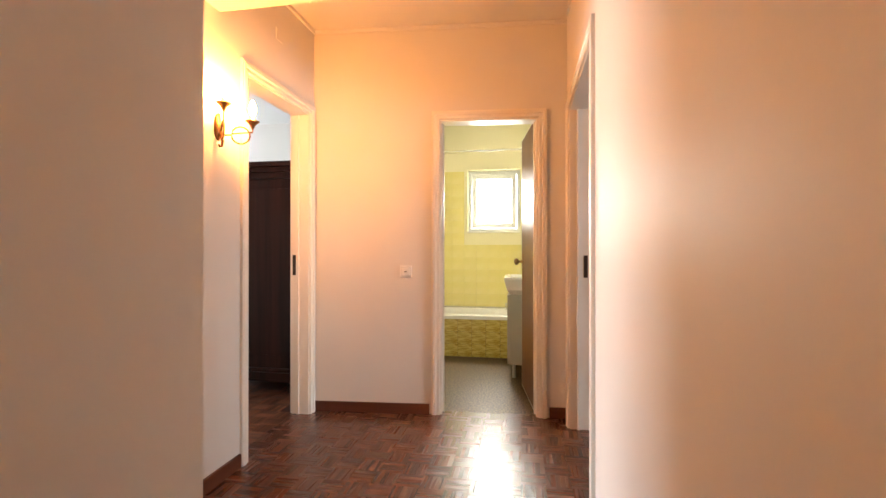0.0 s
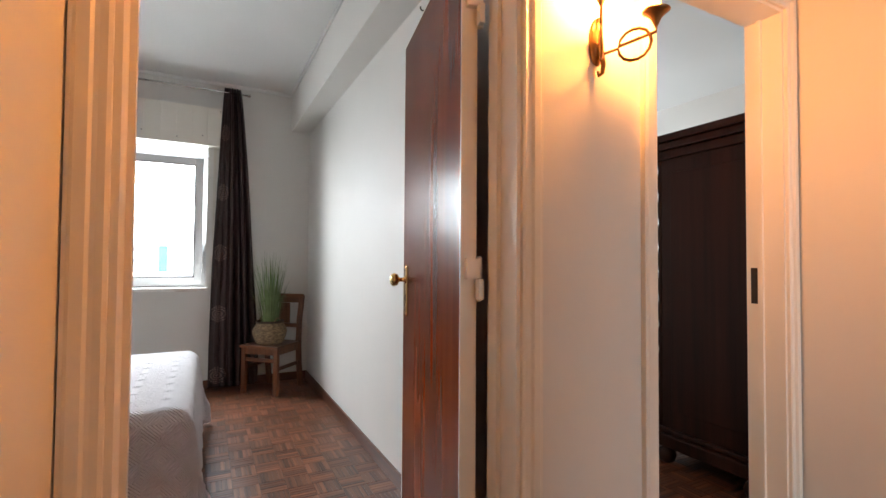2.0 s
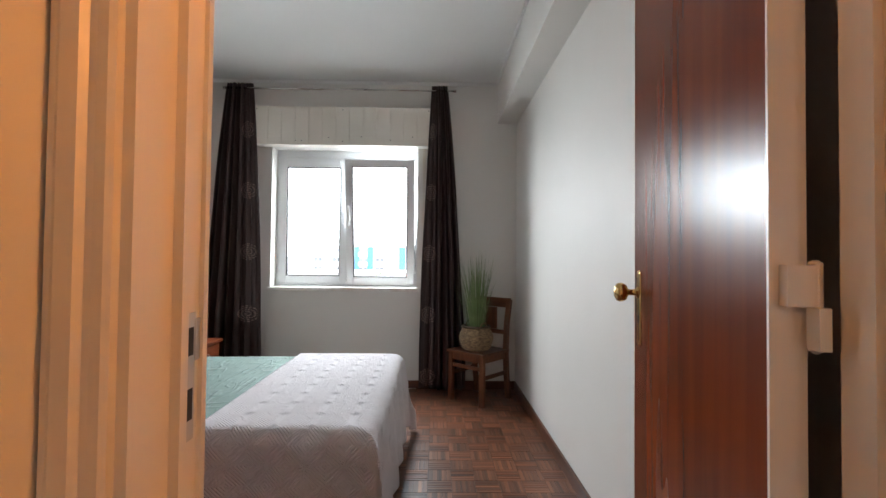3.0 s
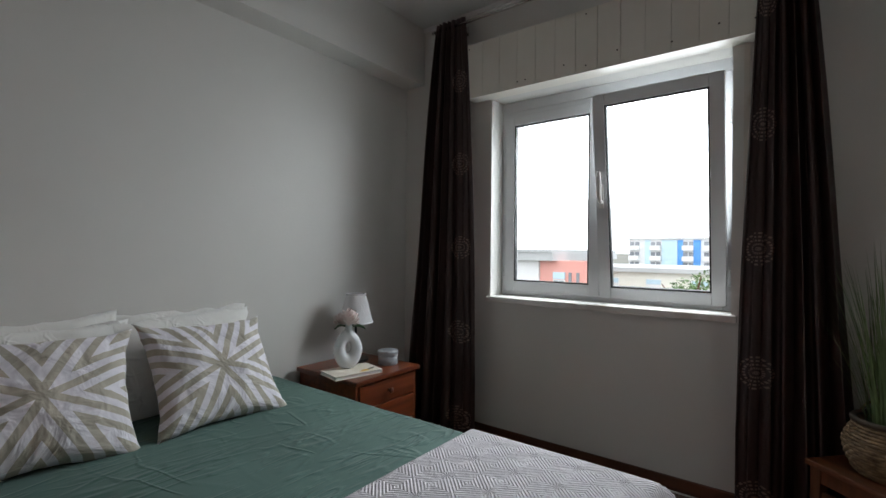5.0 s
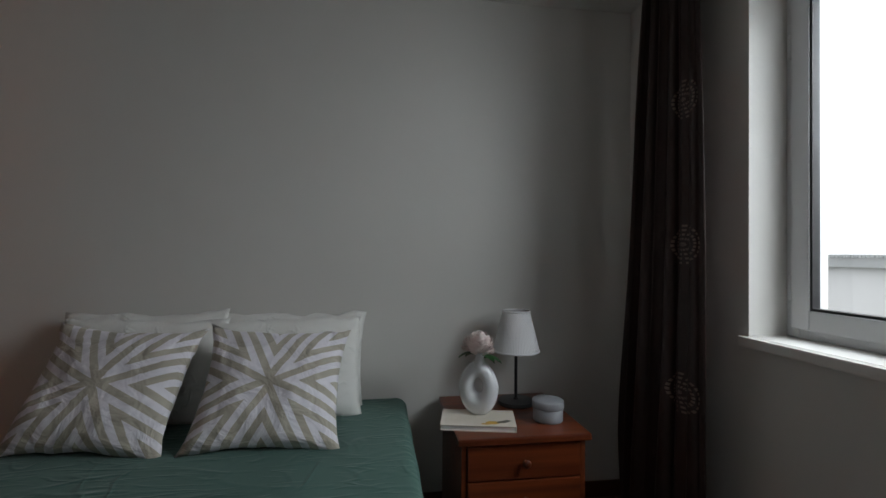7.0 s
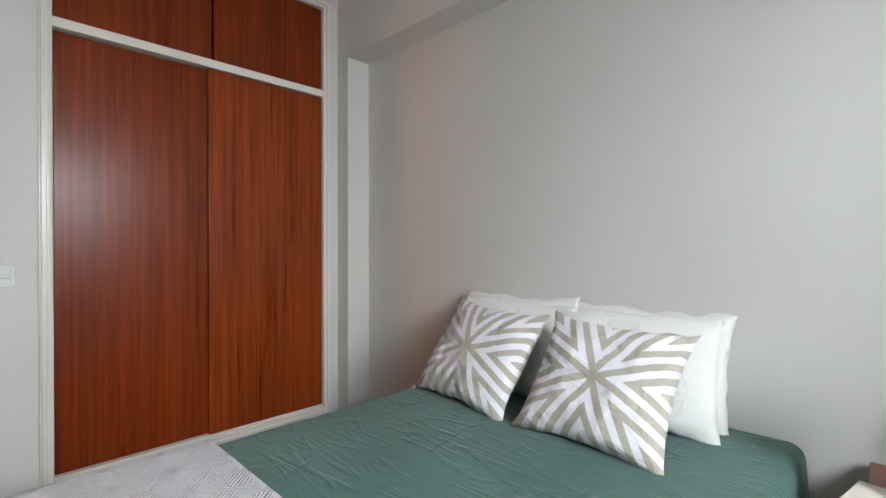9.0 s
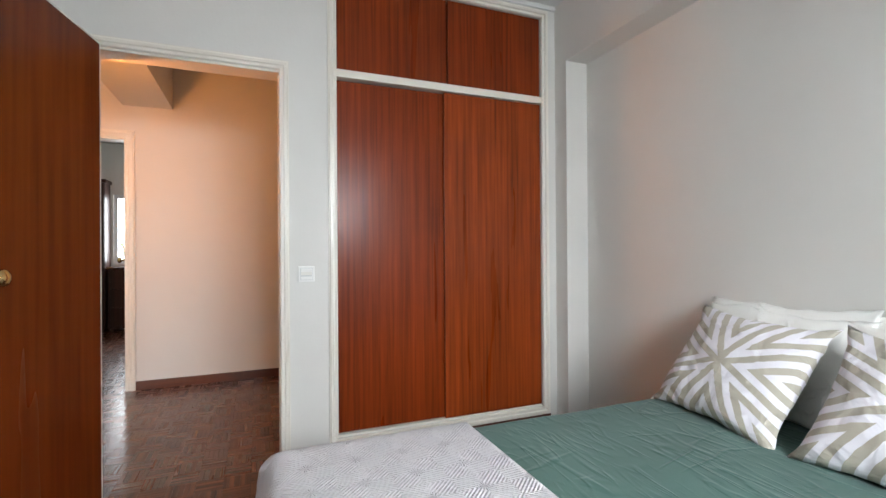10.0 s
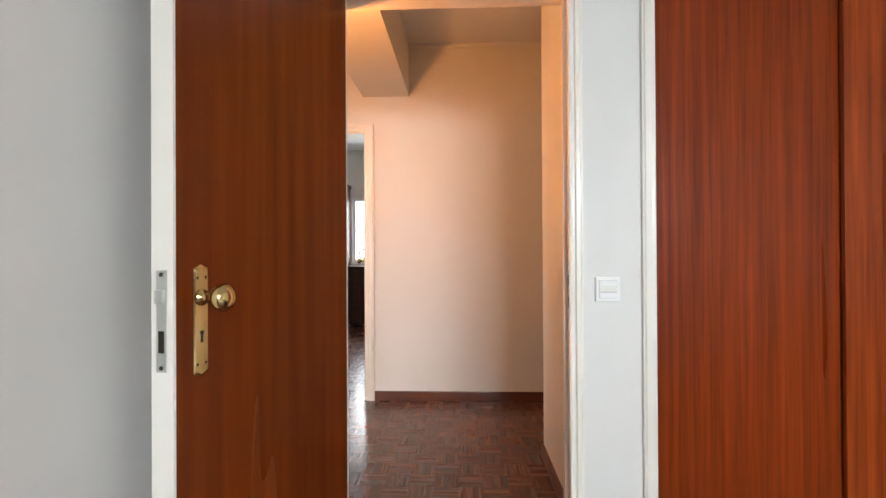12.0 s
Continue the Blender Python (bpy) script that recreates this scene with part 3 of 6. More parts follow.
structure("floor", boxes((W - 0.3, 4.92, -1.72, HN + 0.10, -0.2, -0.004), (W - 0.3, -0.45, HN + 0.10, 5.82, -0.2, -0.004), (1.46, 4.92, HN + 0.10, 5.07, -0.2, -0.004)), JOINT,
          "dark bed of the parquet floor", "floor")
structure("bathroom_floor", boxes((-0.45, 1.46, HN + 0.10, BY1 + 0.25, -0.2, 0.0)), TERRAZZO, "speckled brown terrazzo bathroom floor", "floor")


def baseboard(specs, material):
    for s in specs:
        bm = bmesh.new()
        box(bm, *s, 0.0, 0.072, bevel=0.004)
        structure("baseboard", bm, material, "dark red-brown wooden baseboard", "baseboard")


T = 0.014
baseboard([(W, W + T, S, N), (HE - T, HE, HS - 1.5, D3[0] - 0.06), (HW, HW + T, D1[1] + 0.065, D2[0] - 0.065), (E - T, E, 1.18, 1.36), (CW, CW + T, -1.6, HS)], BASEWOOD)
baseboard([(W + T, E, N - T, N), (W + T, -0.74, S, S + T), (HW + 0.02, CW, HS, HS + T)], BASEWOODX)


for a0, a1 in ((HW - 0.02, DB[0] - 0.074), (DB[1] + 0.074, HE + 0.02)):
    structure("baseboard", boxes((a0, a1, HN - T, HN, 0.0, 0.072), bevel=0.004), BASEWOODX, "dark red-brown wooden baseboard", "baseboard").matrix_world = SKEW


def door_frame(axis, f0, f1, a, top, w0, w1, strike=None, inset=0.0, label="cream gloss-painted door frame with moulded casing"):
    """Lining and the moulded casings on both faces of the wall; strike: (end, face side, height) of the dark strike plate."""
    fr = thing("door_frame", (0, 0, 0), label, "door frame", kind="structure")
    part("casing", casing(axis, f1, 1, *a, top, width=w1), TRIM, fr)
    part("casing", casing(axis, f0, -1, a[0] + inset, a[1], top, width=w0), TRIM, fr)
    t = 0.012
    if axis == "x":
        bm = boxes((f0, f1, a[0], a[0] + t, 0, top), (f0, f1, a[1] - t, a[1], 0, top), (f0, f1, a[0] + t, a[1] - t, top - t, top),
                   (f0 + 0.045, f0 + 0.06, a[0] + t, a[0] + t + 0.012, 0, top - t), (f0 + 0.045, f0 + 0.06, a[1] - t - 0.012, a[1] - t, 0, top - t))
    else:
        bm = boxes((a[0], a[0] + t, f0, f1, 0, top), (a[1] - t, a[1], f0, f1, 0, top), (a[0] + t, a[1] - t, f0, f1, top - t, top),
                   (a[0] + t, a[0] + t + 0.012, f1 - 0.06, f1 - 0.045, 0, top - t), (a[1] - t - 0.012, a[1] - t, f1 - 0.06, f1 - 0.045, 0, top - t))
    part("jamb", bm, TRIM, fr)
    if strike:
        y, side, x0, x1 = strike
        part("strike_plate", boxes((x0, x1, min(y, y + side * 0.003), max(y, y + side * 0.003), 0.96, 1.10), bevel=0.001), DARKMETAL, fr, "dark metal strike plate")
    return fr


frame1 = door_frame("x", E, HW, D1, D1TOP, 0.046, 0.060, inset=0.018)
ys = D1[0] + 0.012
plate1 = part("strike_plate", boxes((E + 0.010, E + 0.032, ys, ys + 0.002, 0.905, 1.060), (E - 0.004, E + 0.012, ys, ys + 0.003, 1.000, 1.052), bevel=0.0008), STEEL, frame1, "worn steel strike plate")
part("slot", boxes((E + 0.015, E + 0.027, ys + 0.0015, ys + 0.0025, 1.008, 1.042)), GASKET, plate1)
part("slot", boxes((E + 0.015, E + 0.027, ys + 0.0015, ys + 0.0025, 0.930, 0.968)), GASKET, plate1)
door_frame("x", E, HW, D2, D2TOP, 0.052, 0.060, (D2[1] - 0.012, -1, E + 0.012, E + 0.036))
door_frame("x", HE, HE + 0.12, D3, DTOP, 0.060, 0.052, (D3[1] - 0.012, -1, HE + 0.085, HE + 0.11))
door_frame("y", HN, HN + 0.12, DB, DTOP, 0.058, 0.060).matrix_world = SKEW


# ---- doors ----
def knob_set(parent, y_face, sign, x, z, plate_material, knob_material):
    """Long backplate with shaped ends and a round knob, on a leaf face."""
    bm = bmesh.new()
    pts = []
    hw, hh = 0.0185, 0.108
    for k in range(24):
        a = 2 * math.pi * k / 24
        px, pz = hw * math.copysign(min(1, abs(math.cos(a)) * 1.35), math.cos(a)), 0.0
        s = math.sin(a)
        pz = (hh - 0.022) * math.copysign(min(1, abs(s) * 3), s) + 0.022 * s
        if abs(s) > 0.75:
            px *= 0.62
        pts.append((px, pz))
    loops = []
    for depth, scl in ((0, 1), (0.0025, 1), (0.005, 0.86)):
        loops.append([bm.verts.new((x + px * scl, y_face + sign * depth, z - 0.045 + pz * (1 - (1 - scl) * 0.35))) for px, pz in pts])
    for a, b in zip(loops, loops[1:]):
        for k in range(24):
            bm.faces.new((a[k], a[(k + 1) % 24], b[(k + 1) % 24], b[k]))
    bm.faces.new(loops[-1])
    plate = part("backplate", bm, plate_material, parent, "shaped brass backplate")
    bm = bmesh.new()
    prof = [(0.017, 0.004), (0.016, 0.008), (0.0095, 0.012), (0.0085, 0.030), (0.012, 0.034), (0.022, 0.038), (0.0265, 0.046), (0.0275, 0.054), (0.024, 0.063), (0.013, 0.069), (0.002, 0.071)]
    lathe(bm, [(r, sign * h * (1.0 if sign > 0 else 0.62)) for r, h in prof], (x, y_face, z), 24, "y")
    part("knob", bm, knob_material, parent, "round polished brass knob", True)
    bm = bmesh.new()
    lathe(bm, [(0.0042, 0), (0.0042, 0.0012)], (x, y_face + sign * 0.0052, z - 0.068), 12, "y")
    box(bm, x - 0.0026, x + 0.0026, y_face + sign * 0.0051 - 0.0006, y_face + sign * 0.0051 + 0.0006, z - 0.087, z - 0.069)
    part("keyhole", bm, GASKET, plate)
    for dx, dz in ((-0.011, 0.038), (0.011, 0.038), (-0.011, -0.128), (0.011, -0.128)):
        bm = bmesh.new()
        lathe(bm, [(0.003, 0), (0.003, 0.0012), (0.0015, 0.002)], (x + dx, y_face + sign * 0.004, z + dz), 10, "y")
        part("screw", bm, DARKMETAL, plate)


def door_leaf(hinge, turn, width, label, wood_material, metal=BRASS):
    """Flush veneered leaf; local x runs from the hinge to the free edge, y is its thickness."""
    d = thing("door_leaf", hinge, label, "door", turn=turn)
    th, top, foot = 0.046, 2.045, 0.008
    bm = boxes((0.006, width - 0.006, -th, 0, foot + 0.006, top - 0.006), bevel=0.0015)
    part("panel", bm, wood_material, d, "mahogany veneered flush panel")
    for spec in ((0, 0.006, -th - 0.0005, 0.0005, foot, top), (width - 0.006, width, -th - 0.0005, 0.0005, foot, top),
                 (0.006, width - 0.006, -th - 0.0005, 0.0005, foot, foot + 0.006), (0.006, width - 0.006, -th - 0.0005, 0.0005, top - 0.006, top)):
        part("edge_band", boxes(spec), TRIM, d, "cream painted edge band")
    xk = width - 0.065
    knob_set(d, 0.0, 1, xk, 1.04, metal, metal)
    knob_set(d, -th, -1, xk, 1.04, metal, metal)
    lock = part("lock_plate", boxes((width, width + 0.0025, -th / 2 - 0.011, -th / 2 + 0.011, 0.91, 1.095), bevel=0.0008), STEEL, d, "dull steel lock plate")
    part("latch", boxes((width + 0.002, width + 0.011, -th / 2 - 0.008, -th / 2 + 0.008, 1.035, 1.06), bevel=0.002), STEEL, lock)
    part("bolt", boxes((width + 0.002, width + 0.0032, -th / 2 - 0.006, -th / 2 + 0.006, 0.945, 0.985)), DARKMETAL, lock)
    for z in (0.918, 1.087):
        bm = bmesh.new()
        lathe(bm, [(0.004, 0), (0.004, 0.0015)], (width + 0.0025, -th / 2, z), 10, "x")
        part("screw", bm, DARKMETAL, lock)
    for z in (0.30, 1.07, 1.83):
        bm = bmesh.new()
        lathe(bm, [(0.003, z - 0.062), (0.0085, z - 0.058), (0.0085, z - 0.001), (0.007, z), (0.0085, z + 0.001), (0.0085, z + 0.058), (0.003, z + 0.062)], (-0.012, -th - 0.004, 0), 12)
        box(bm, -0.020, 0.0, -th - 0.004, -0.012, z, z + 0.055)
        box(bm, -0.038, -0.010, -th - 0.008, -th + 0.006, z - 0.055, z)
        part("hinge", bm, TRIM, d, "cream painted hinge")
    return d


# the leaf swings into the bedroom and stands open past a right angle
leaf = door_leaf((E - 0.038, 2.166, 0), math.degrees(math.atan2(0.132, -0.726)), 0.746,
                 "open mahogany bedroom door with brass knob and cream edges", DOORWOOD)
bath_leaf = door_leaf((1.040, HN + 0.195, 0), math.degrees(math.atan2(0.61, -0.085)), 0.615,
                      "open brown veneered bathroom door with dark brass knob", BATHDOOR, OLDBRASS)

# ---- wardrobe in the wall ----
ward = thing("built_in_wardrobe", (0, 0, 0), "built-in wardrobe with sliding sapele doors and cream frame", "wardrobe")
part("casing", casing("x", E, -1, -0.17, 1.126, 2.60, 0.11, 0.046, 0.022, True), TRIM, ward, "cream moulded frame")
part("rail", boxes((E - 0.010, E + 0.07, -0.17, 1.126, 2.050, 2.092), bevel=0.003), TRIM, ward, "cream rail between the doors")
part("plinth", boxes((E - 0.018, E + 0.02, -0.22, 1.176, 0.0, 0.062), bevel=0.003), BASEWOOD, ward, "dark wooden plinth")
part("track", boxes((E + 0.005, E + 0.07, -0.17, 1.126, 0.11, 0.122), bevel=0.002), TRIM, ward, "cream bottom track")
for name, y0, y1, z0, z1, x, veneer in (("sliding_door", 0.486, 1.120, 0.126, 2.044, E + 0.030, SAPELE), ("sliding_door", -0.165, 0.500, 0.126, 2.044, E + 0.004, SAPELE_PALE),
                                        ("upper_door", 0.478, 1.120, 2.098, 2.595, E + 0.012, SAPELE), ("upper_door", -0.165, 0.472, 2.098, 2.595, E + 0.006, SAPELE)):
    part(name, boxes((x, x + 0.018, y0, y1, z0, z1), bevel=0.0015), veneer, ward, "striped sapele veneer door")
# dark sheet behind the doors, standing in for the shade inside the niche
part("shadow_gap", boxes((E + 0.052, E + 0.058, -0.17, 1.126, 0.11, 2.60)), DARKWOOD, ward, "dark sheet standing in for the shade in the niche")

# ---- bedroom window ----
win = thing("window_1", (0, 0, 0), "white PVC window with one sash tilted inwards", "window", kind="structure")
y0, y1, z0, z1 = WIN
xf = W - 0.140
fw = 0.045
z1 = 2.040
part("lintel", boxes((W - 0.298, xf + 0.004, y0 + 0.001, y1 - 0.001, z1, WIN[3] - 0.001)), PVC, win, "white head piece above the frame")


def ring(x0, x1, a0, a1, b0, b1, w, bevel=0.004):
    return boxes((x0, x1, a0, a0 + w, b0, b1), (x0, x1, a1 - w, a1, b0, b1), (x0, x1, a0 + w, a1 - w, b0, b0 + w), (x0, x1, a0 + w, a1 - w, b1 - w, b1), bevel=bevel)


part("window_frame", ring(xf - 0.06, xf, y0, y1, z0, z1, fw), PVC, win, "white PVC outer frame")


def sash(a0, a1, b0, b1, tilt):
    """A sash hung on its bottom edge; tilt in degrees into the room."""
    s = part("sash", ring(0, 0.055, a0, a1, 0, b1 - b0, 0.062), PVC, win)
    s.matrix_local = Matrix.Translation((xf - 0.040, 0, b0)) @ Matrix.Rotation(radians(tilt), 4, "Y")
    part("gasket", ring(0.020, 0.050, a0 + 0.060, a1 - 0.060, 0.060, b1 - b0 - 0.060, 0.010, 0.0), GASKET, s, "black rubber gasket")
    p = part("pane", boxes((0.024, 0.030, a0 + 0.062, a1 - 0.062, 0.062, b1 - b0 - 0.062)), GLASS, s, "clear window pane")
    p.visible_shadow = False
    return s


ym = 0.905
sash(y0 + 0.03, ym - 0.002, z0 + 0.03, z1 - 0.03, 0)
sr = sash(ym + 0.002, y1 - 0.03, z0 + 0.03, z1 - 0.03, 8.2)
bm = boxes((0.055, 0.064, ym + 0.020, ym + 0.046, 0.50, 0.63), bevel=0.003)
hb = part("handle", bm, WHITEPLASTIC, sr, "white window handle")
bm = bmesh.new()
tube(bm, [(0.060, ym + 0.033, 0.535), (0.088, ym + 0.033, 0.545), (0.096, ym + 0.033, 0.575), (0.093, ym + 0.033, 0.67), (0.086, ym + 0.033, 0.70)], [0.010, 0.011, 0.0125, 0.012, 0.008], 10)
for v in bm.verts:
    v.co.y = ym + 0.033 + (v.co.y - ym - 0.033) * 1.2
part("handle", bm, WHITEPLASTIC, sr, "white window handle lever", True)
for yy in (y0 + 0.022, y1 - 0.022):
    for zz in (z0 + 0.16, z1 - 0.22):
        bm = bmesh.new()
        lathe(bm, [(0.004, zz - 0.04), (0.008, zz - 0.036), (0.008, zz + 0.036), (0.004, zz + 0.04)], (xf + 0.008, yy, 0), 10)
        part("hinge", bm, PVC, win, smooth=True)
sill = bmesh.new()
box(sill, xf - 0.01, W + 0.024, y0 - 0.022, y1 + 0.022, z0 - 0.034, z0 - 0.001, bevel=0.005)
part("window_sill", sill, MARBLE, win, "veined pink-white marble sill")

# roller-shutter box above the window
sb = thing("shutter_box", (W, 0.90, 2.10), "cream panelled roller-shutter box above the window", "shutter box")
bw0, bw1, bz0, bz1, bx = -0.752, 0.755, 0.0, 0.325, 0.096
part("body", boxes((0.0, bx, bw0, bw1, bz0 + 0.006, bz1)), TRIM, sb)
part("bottom_rim", boxes((0.0, bx + 0.008, bw0, bw1, bz0 - 0.004, bz0 + 0.006), bevel=0.002), TRIM, sb)
k, n = 0, 13
for k in range(n):
    a = bw0 + (bw1 - bw0) * k / n
    b = bw0 + (bw1 - bw0) * (k + 1) / n
    part("board", boxes((bx, bx + 0.008, a + 0.0012, b - 0.0012, bz0 + 0.006, bz1), bevel=0.0015), TRIM, sb)
for yy, zz in ((-0.735, 0.03), (-0.735, 0.30), (-0.40, 0.03), (-0.35, 0.032), (-0.12, 0.06), (0.0, 0.03), (0.0, 0.30), (0.16, 0.07), (0.41, 0.045), (0.60, 0.075), (0.735, 0.06), (0.735, 0.30)):
    bm = bmesh.new()
    lathe(bm, [(0.0042, 0), (0.0042, 0.0015), (0.002, 0.0022)], (bx + 0.008, yy, zz), 10, "x")
    part("screw", bm, DARKMETAL, sb)

# shutter strap with its winder beside the window
st = thing("shutter_strap", (W, 1.60, 0.70), "pale shutter strap and plastic guide beside the window", "strap")
part("strap", boxes((0.010, 0.013, -0.011, 0.011, 0.10, 1.40)), CURTAINWHITE, st)
part("guide", boxes((0.0, 0.022, -0.020, 0.020, -0.06, 0.10), bevel=0.005), WHITEPLASTIC, st)

# ---- curtains ----
rod = thing("curtain_rod", (-3.95, 0.88, 2.575), "thin chrome curtain rod above the window", "curtain rod")
bm = bmesh.new()
tube(bm, [(0, -0.985, 0.0), (0, 0.2, 0.0)], 0.0095, 12)
part("tube", bm, CHROME, rod, smooth=True)
bm = bmesh.new()
tube(bm, [(0, 0.2, 0.0), (0, 0.975, 0.0)], 0.0075, 12)
part("tube", bm, CHROME, rod, smooth=True)
for yy in (-0.99, 0.98):
    bm = bmesh.new()
    lathe(bm, [(0.008, -0.012), (0.013, -0.010), (0.013, 0.010), (0.008, 0.012)], (0, yy, 0), 12, "y")
    part("finial", bm, CHROME, rod)
for yy in (-0.80, 0.86):
    bm = boxes((-0.11, -0.104, yy - 0.012, yy + 0.012, -0.03, 0.03), (-0.104, 0.0, yy - 0.004, yy + 0.004, -0.016, -0.009), bevel=0.001)
    part("bracket", bm, CHROME, rod)


def curtain(y_top, y_bottom, folds, seed, ring_edge, label):
    """A gathered cloth hanging from the rod, wider towards the floor."""
    rng = random.Random(seed)
    ph = [rng.uniform(0, 6.28) for _ in range(4)]
    c = thing("curtain", (-3.95, (y_top[0] + y_top[1]) / 2, 2.62), label, "curtain", "bedroom curtains")
    ox, oy, oz = -3.95, (y_top[0] + y_top[1]) / 2, 2.62
    width = 0.75

    def at(u, v):
        z = 2.615 - 2.575 * v
        k = min(1.0, v * 1.15) ** 0.8
        a = y_top[0] + (y_bottom[0] - y_top[0]) * k
        b = y_top[1] + (y_bottom[1] - y_top[1]) * k
        amp = 0.022 + 0.026 * v
        s = 1 - u if ring_edge > 0 else u
        flat = min(1.0, max(0.0, (s - 0.10) / 0.22))
        amp *= 0.22 + 0.78 * flat * flat * (3 - 2 * flat)
        s = s * 0.42 / 0.22 if s < 0.22 else 0.42 + 0.58 * (s - 0.22) / 0.78
        u = 1 - s if ring_edge > 0 else s
        uu = u + 0.012 * math.sin(6.28 * u * 2 + ph[0]) + 0.010 * v * math.sin(9 * v + ph[1])
        wave = math.sin(2 * math.pi * folds * uu * 1.3 + ph[2] + 0.5 * math.sin(3 * v + ph[3]))
        x = amp * wave + 0.012 * math.sin(4 * v + 5 * u) * v + 0.006 * v + 0.03 * v * v
        y = a + (b - a) * (uu + 0.020 * math.sin(4 * math.pi * folds * uu))
        if v < 0.012:
            x *= 0.75
        return (x, y - oy, z - oz)
    bm = bmesh.new()
    middle = 0.89 if ring_edge > 0 else 0.11
    grid(bm, 110, 60, at, lambda u, v: ((u - middle) * width, 2.6 - 2.57 * v))
    ob = part("cloth", bm, SATIN, c, "dark brown satin with embroidered rings", True)
    sol = ob.modifiers.new("thickness", "SOLIDIFY")
    sol.thickness = 0.0022
    return c


curtain((-0.085, 0.13), (-0.265, 0.25), 5, 3, 1, "dark brown satin curtain with embroidered rings beside the bed")
curtain((1.66, 1.79), (1.56, 1.955), 5, 8, -1, "dark brown satin curtain with embroidered rings beside the chair")


# ---- bed ----
def drape(x0, x1, y0, y1, z, drops, nu, nv, radius=0.05, ripple=0.012, wrinkle=0.004, seed=0.0, lift=0.0, flare=0.10):
    """Cloth over a box top from (x0, y0) to (x1, y1); drops: how far it hangs over the west, east, south and north edges."""
    dw, de, ds, dn = drops
    w, l = x1 - x0, y1 - y0

    def over(s, length):
        """How far along the top, and how far past an edge with its sign."""
        if s < 0:
            return 0.0, -s, -1
        if s > length:
            return length, s - length, 1
        return s, 0.0, 0

    def fall(d):
        """Outward and downward travel of cloth that has gone d past an edge."""
        arc = radius * math.pi / 2
        if d <= arc:
            a = d / radius
            return radius * math.sin(a), radius * (1 - math.cos(a))
        return radius, radius + (d - arc)

    def at(u, v):
        su, sv = -dw + (w + dw + de) * u, -ds + (l + ds + dn) * v
        px, ox, sx = over(su, w)
        py, oy, sy = over(sv, l)
        outx, downx = fall(ox)
        outy, downy = fall(oy)
        down = max(downx, downy) + 0.25 * min(downx, downy)
        hang = min(1.0, down / 0.25)
        rx = ripple * hang * math.sin(su * 23 + sv * 3 + seed) * (1 if oy > ox else 0)
        ry = ripple * hang * math.sin(sv * 21 + su * 4 + seed) * (1 if ox >= oy else 0)
        mixd = min(downx, downy)
        x = x0 + px + sx * (outx + flare * downx + 0.16 * mixd * (sx != 0)) + (sx * ry if sx else 0)
        y = y0 + py + sy * (outy + flare * downy + 0.16 * mixd * (sy != 0)) + (sy * rx if sy else 0)
        q = Vector((su * 3.1 + seed, sv * 4.3, seed))
        long_q = Vector((su * 2.2 + 1.3 * sv + seed, sv * 5.2 - 0.8 * su, seed))
        cross_q = Vector((su * 4.6 - sv + seed, sv * 1.9 + su, seed + 4))
        where = max(0.0, noise.noise(q * 0.45) + 0.25)
        bumpy = noise.noise(q * 0.8) * 0.9 + where * (max(0.0, 0.055 - abs(noise.noise(long_q))) * 9 + max(0.0, 0.04 - abs(noise.noise(cross_q))) * 8)
        zz = z - down + wrinkle * bumpy * (1 if down < 0.02 else 0.3) + lift
        if down > 0.05:
            x += sx * wrinkle * bumpy * 1.5
            y += sy * wrinkle * bumpy * 1.5
        return (x, y, max(zz, 0.012 + lift))

    bm = bmesh.new()
    grid(bm, nu, nv, at, lambda u, v: ((w + dw + de) * u, (l + ds + dn) * v))
    return bm


BX = (-2.985, -1.665)
BY = (S + 0.03, 1.47)
BZ = 0.505
bed = thing("bed", (0, 0, 0), "double bed with green coverlet against the wall", "bed")
part("base", boxes((BX[0] + 0.06, BX[1] - 0.06, BY[0] + 0.02, BY[1] - 0.05, 0.10, 0.26), bevel=0.01), DARKWOOD, bed, "dark bed base")
for xx in (BX[0] + 0.10, BX[1] - 0.10):
    for yy in (BY[0] + 0.10, BY[1] - 0.12):
        bm = bmesh.new()
        lathe(bm, [(0.022, 0.0), (0.028, 0.03), (0.03, 0.10)], (xx, yy, 0), 12)
        part("leg", bm, DARKWOOD, bed)
part("mattress", boxes((BX[0] + 0.03, BX[1] - 0.03, BY[0], BY[1] - 0.03, 0.26, BZ - 0.02), bevel=0.03), PILLOW, bed, "white mattress")
part("coverlet", drape(BX[0] + 0.04, BX[1] - 0.04, BY[0], BY[1] - 0.10, BZ, (0.44, 0.44, 0.0, 0.12), 240, 320, 0.045, 0.008, 0.0052, 2.0, flare=0.02), GREEN, bed,
     "wrinkled green cotton coverlet", True)

throw = drape(BX[0] + 0.035, BX[1] - 0.035, 0.865, BY[1] - 0.03, BZ + 0.019, (0.36, 0.40, 0.0, 0.50), 130, 90, 0.062, 0.014, 0.0022, 7.0, flare=0.06)
throw_ob = solid("throw_blanket", throw, THROW, "white jacquard throw spread over the foot of the bed", "throw", smooth=True)
so = throw_ob.modifiers.new("thickness", "SOLIDIFY")
so.thickness, so.offset = 0.004, 1


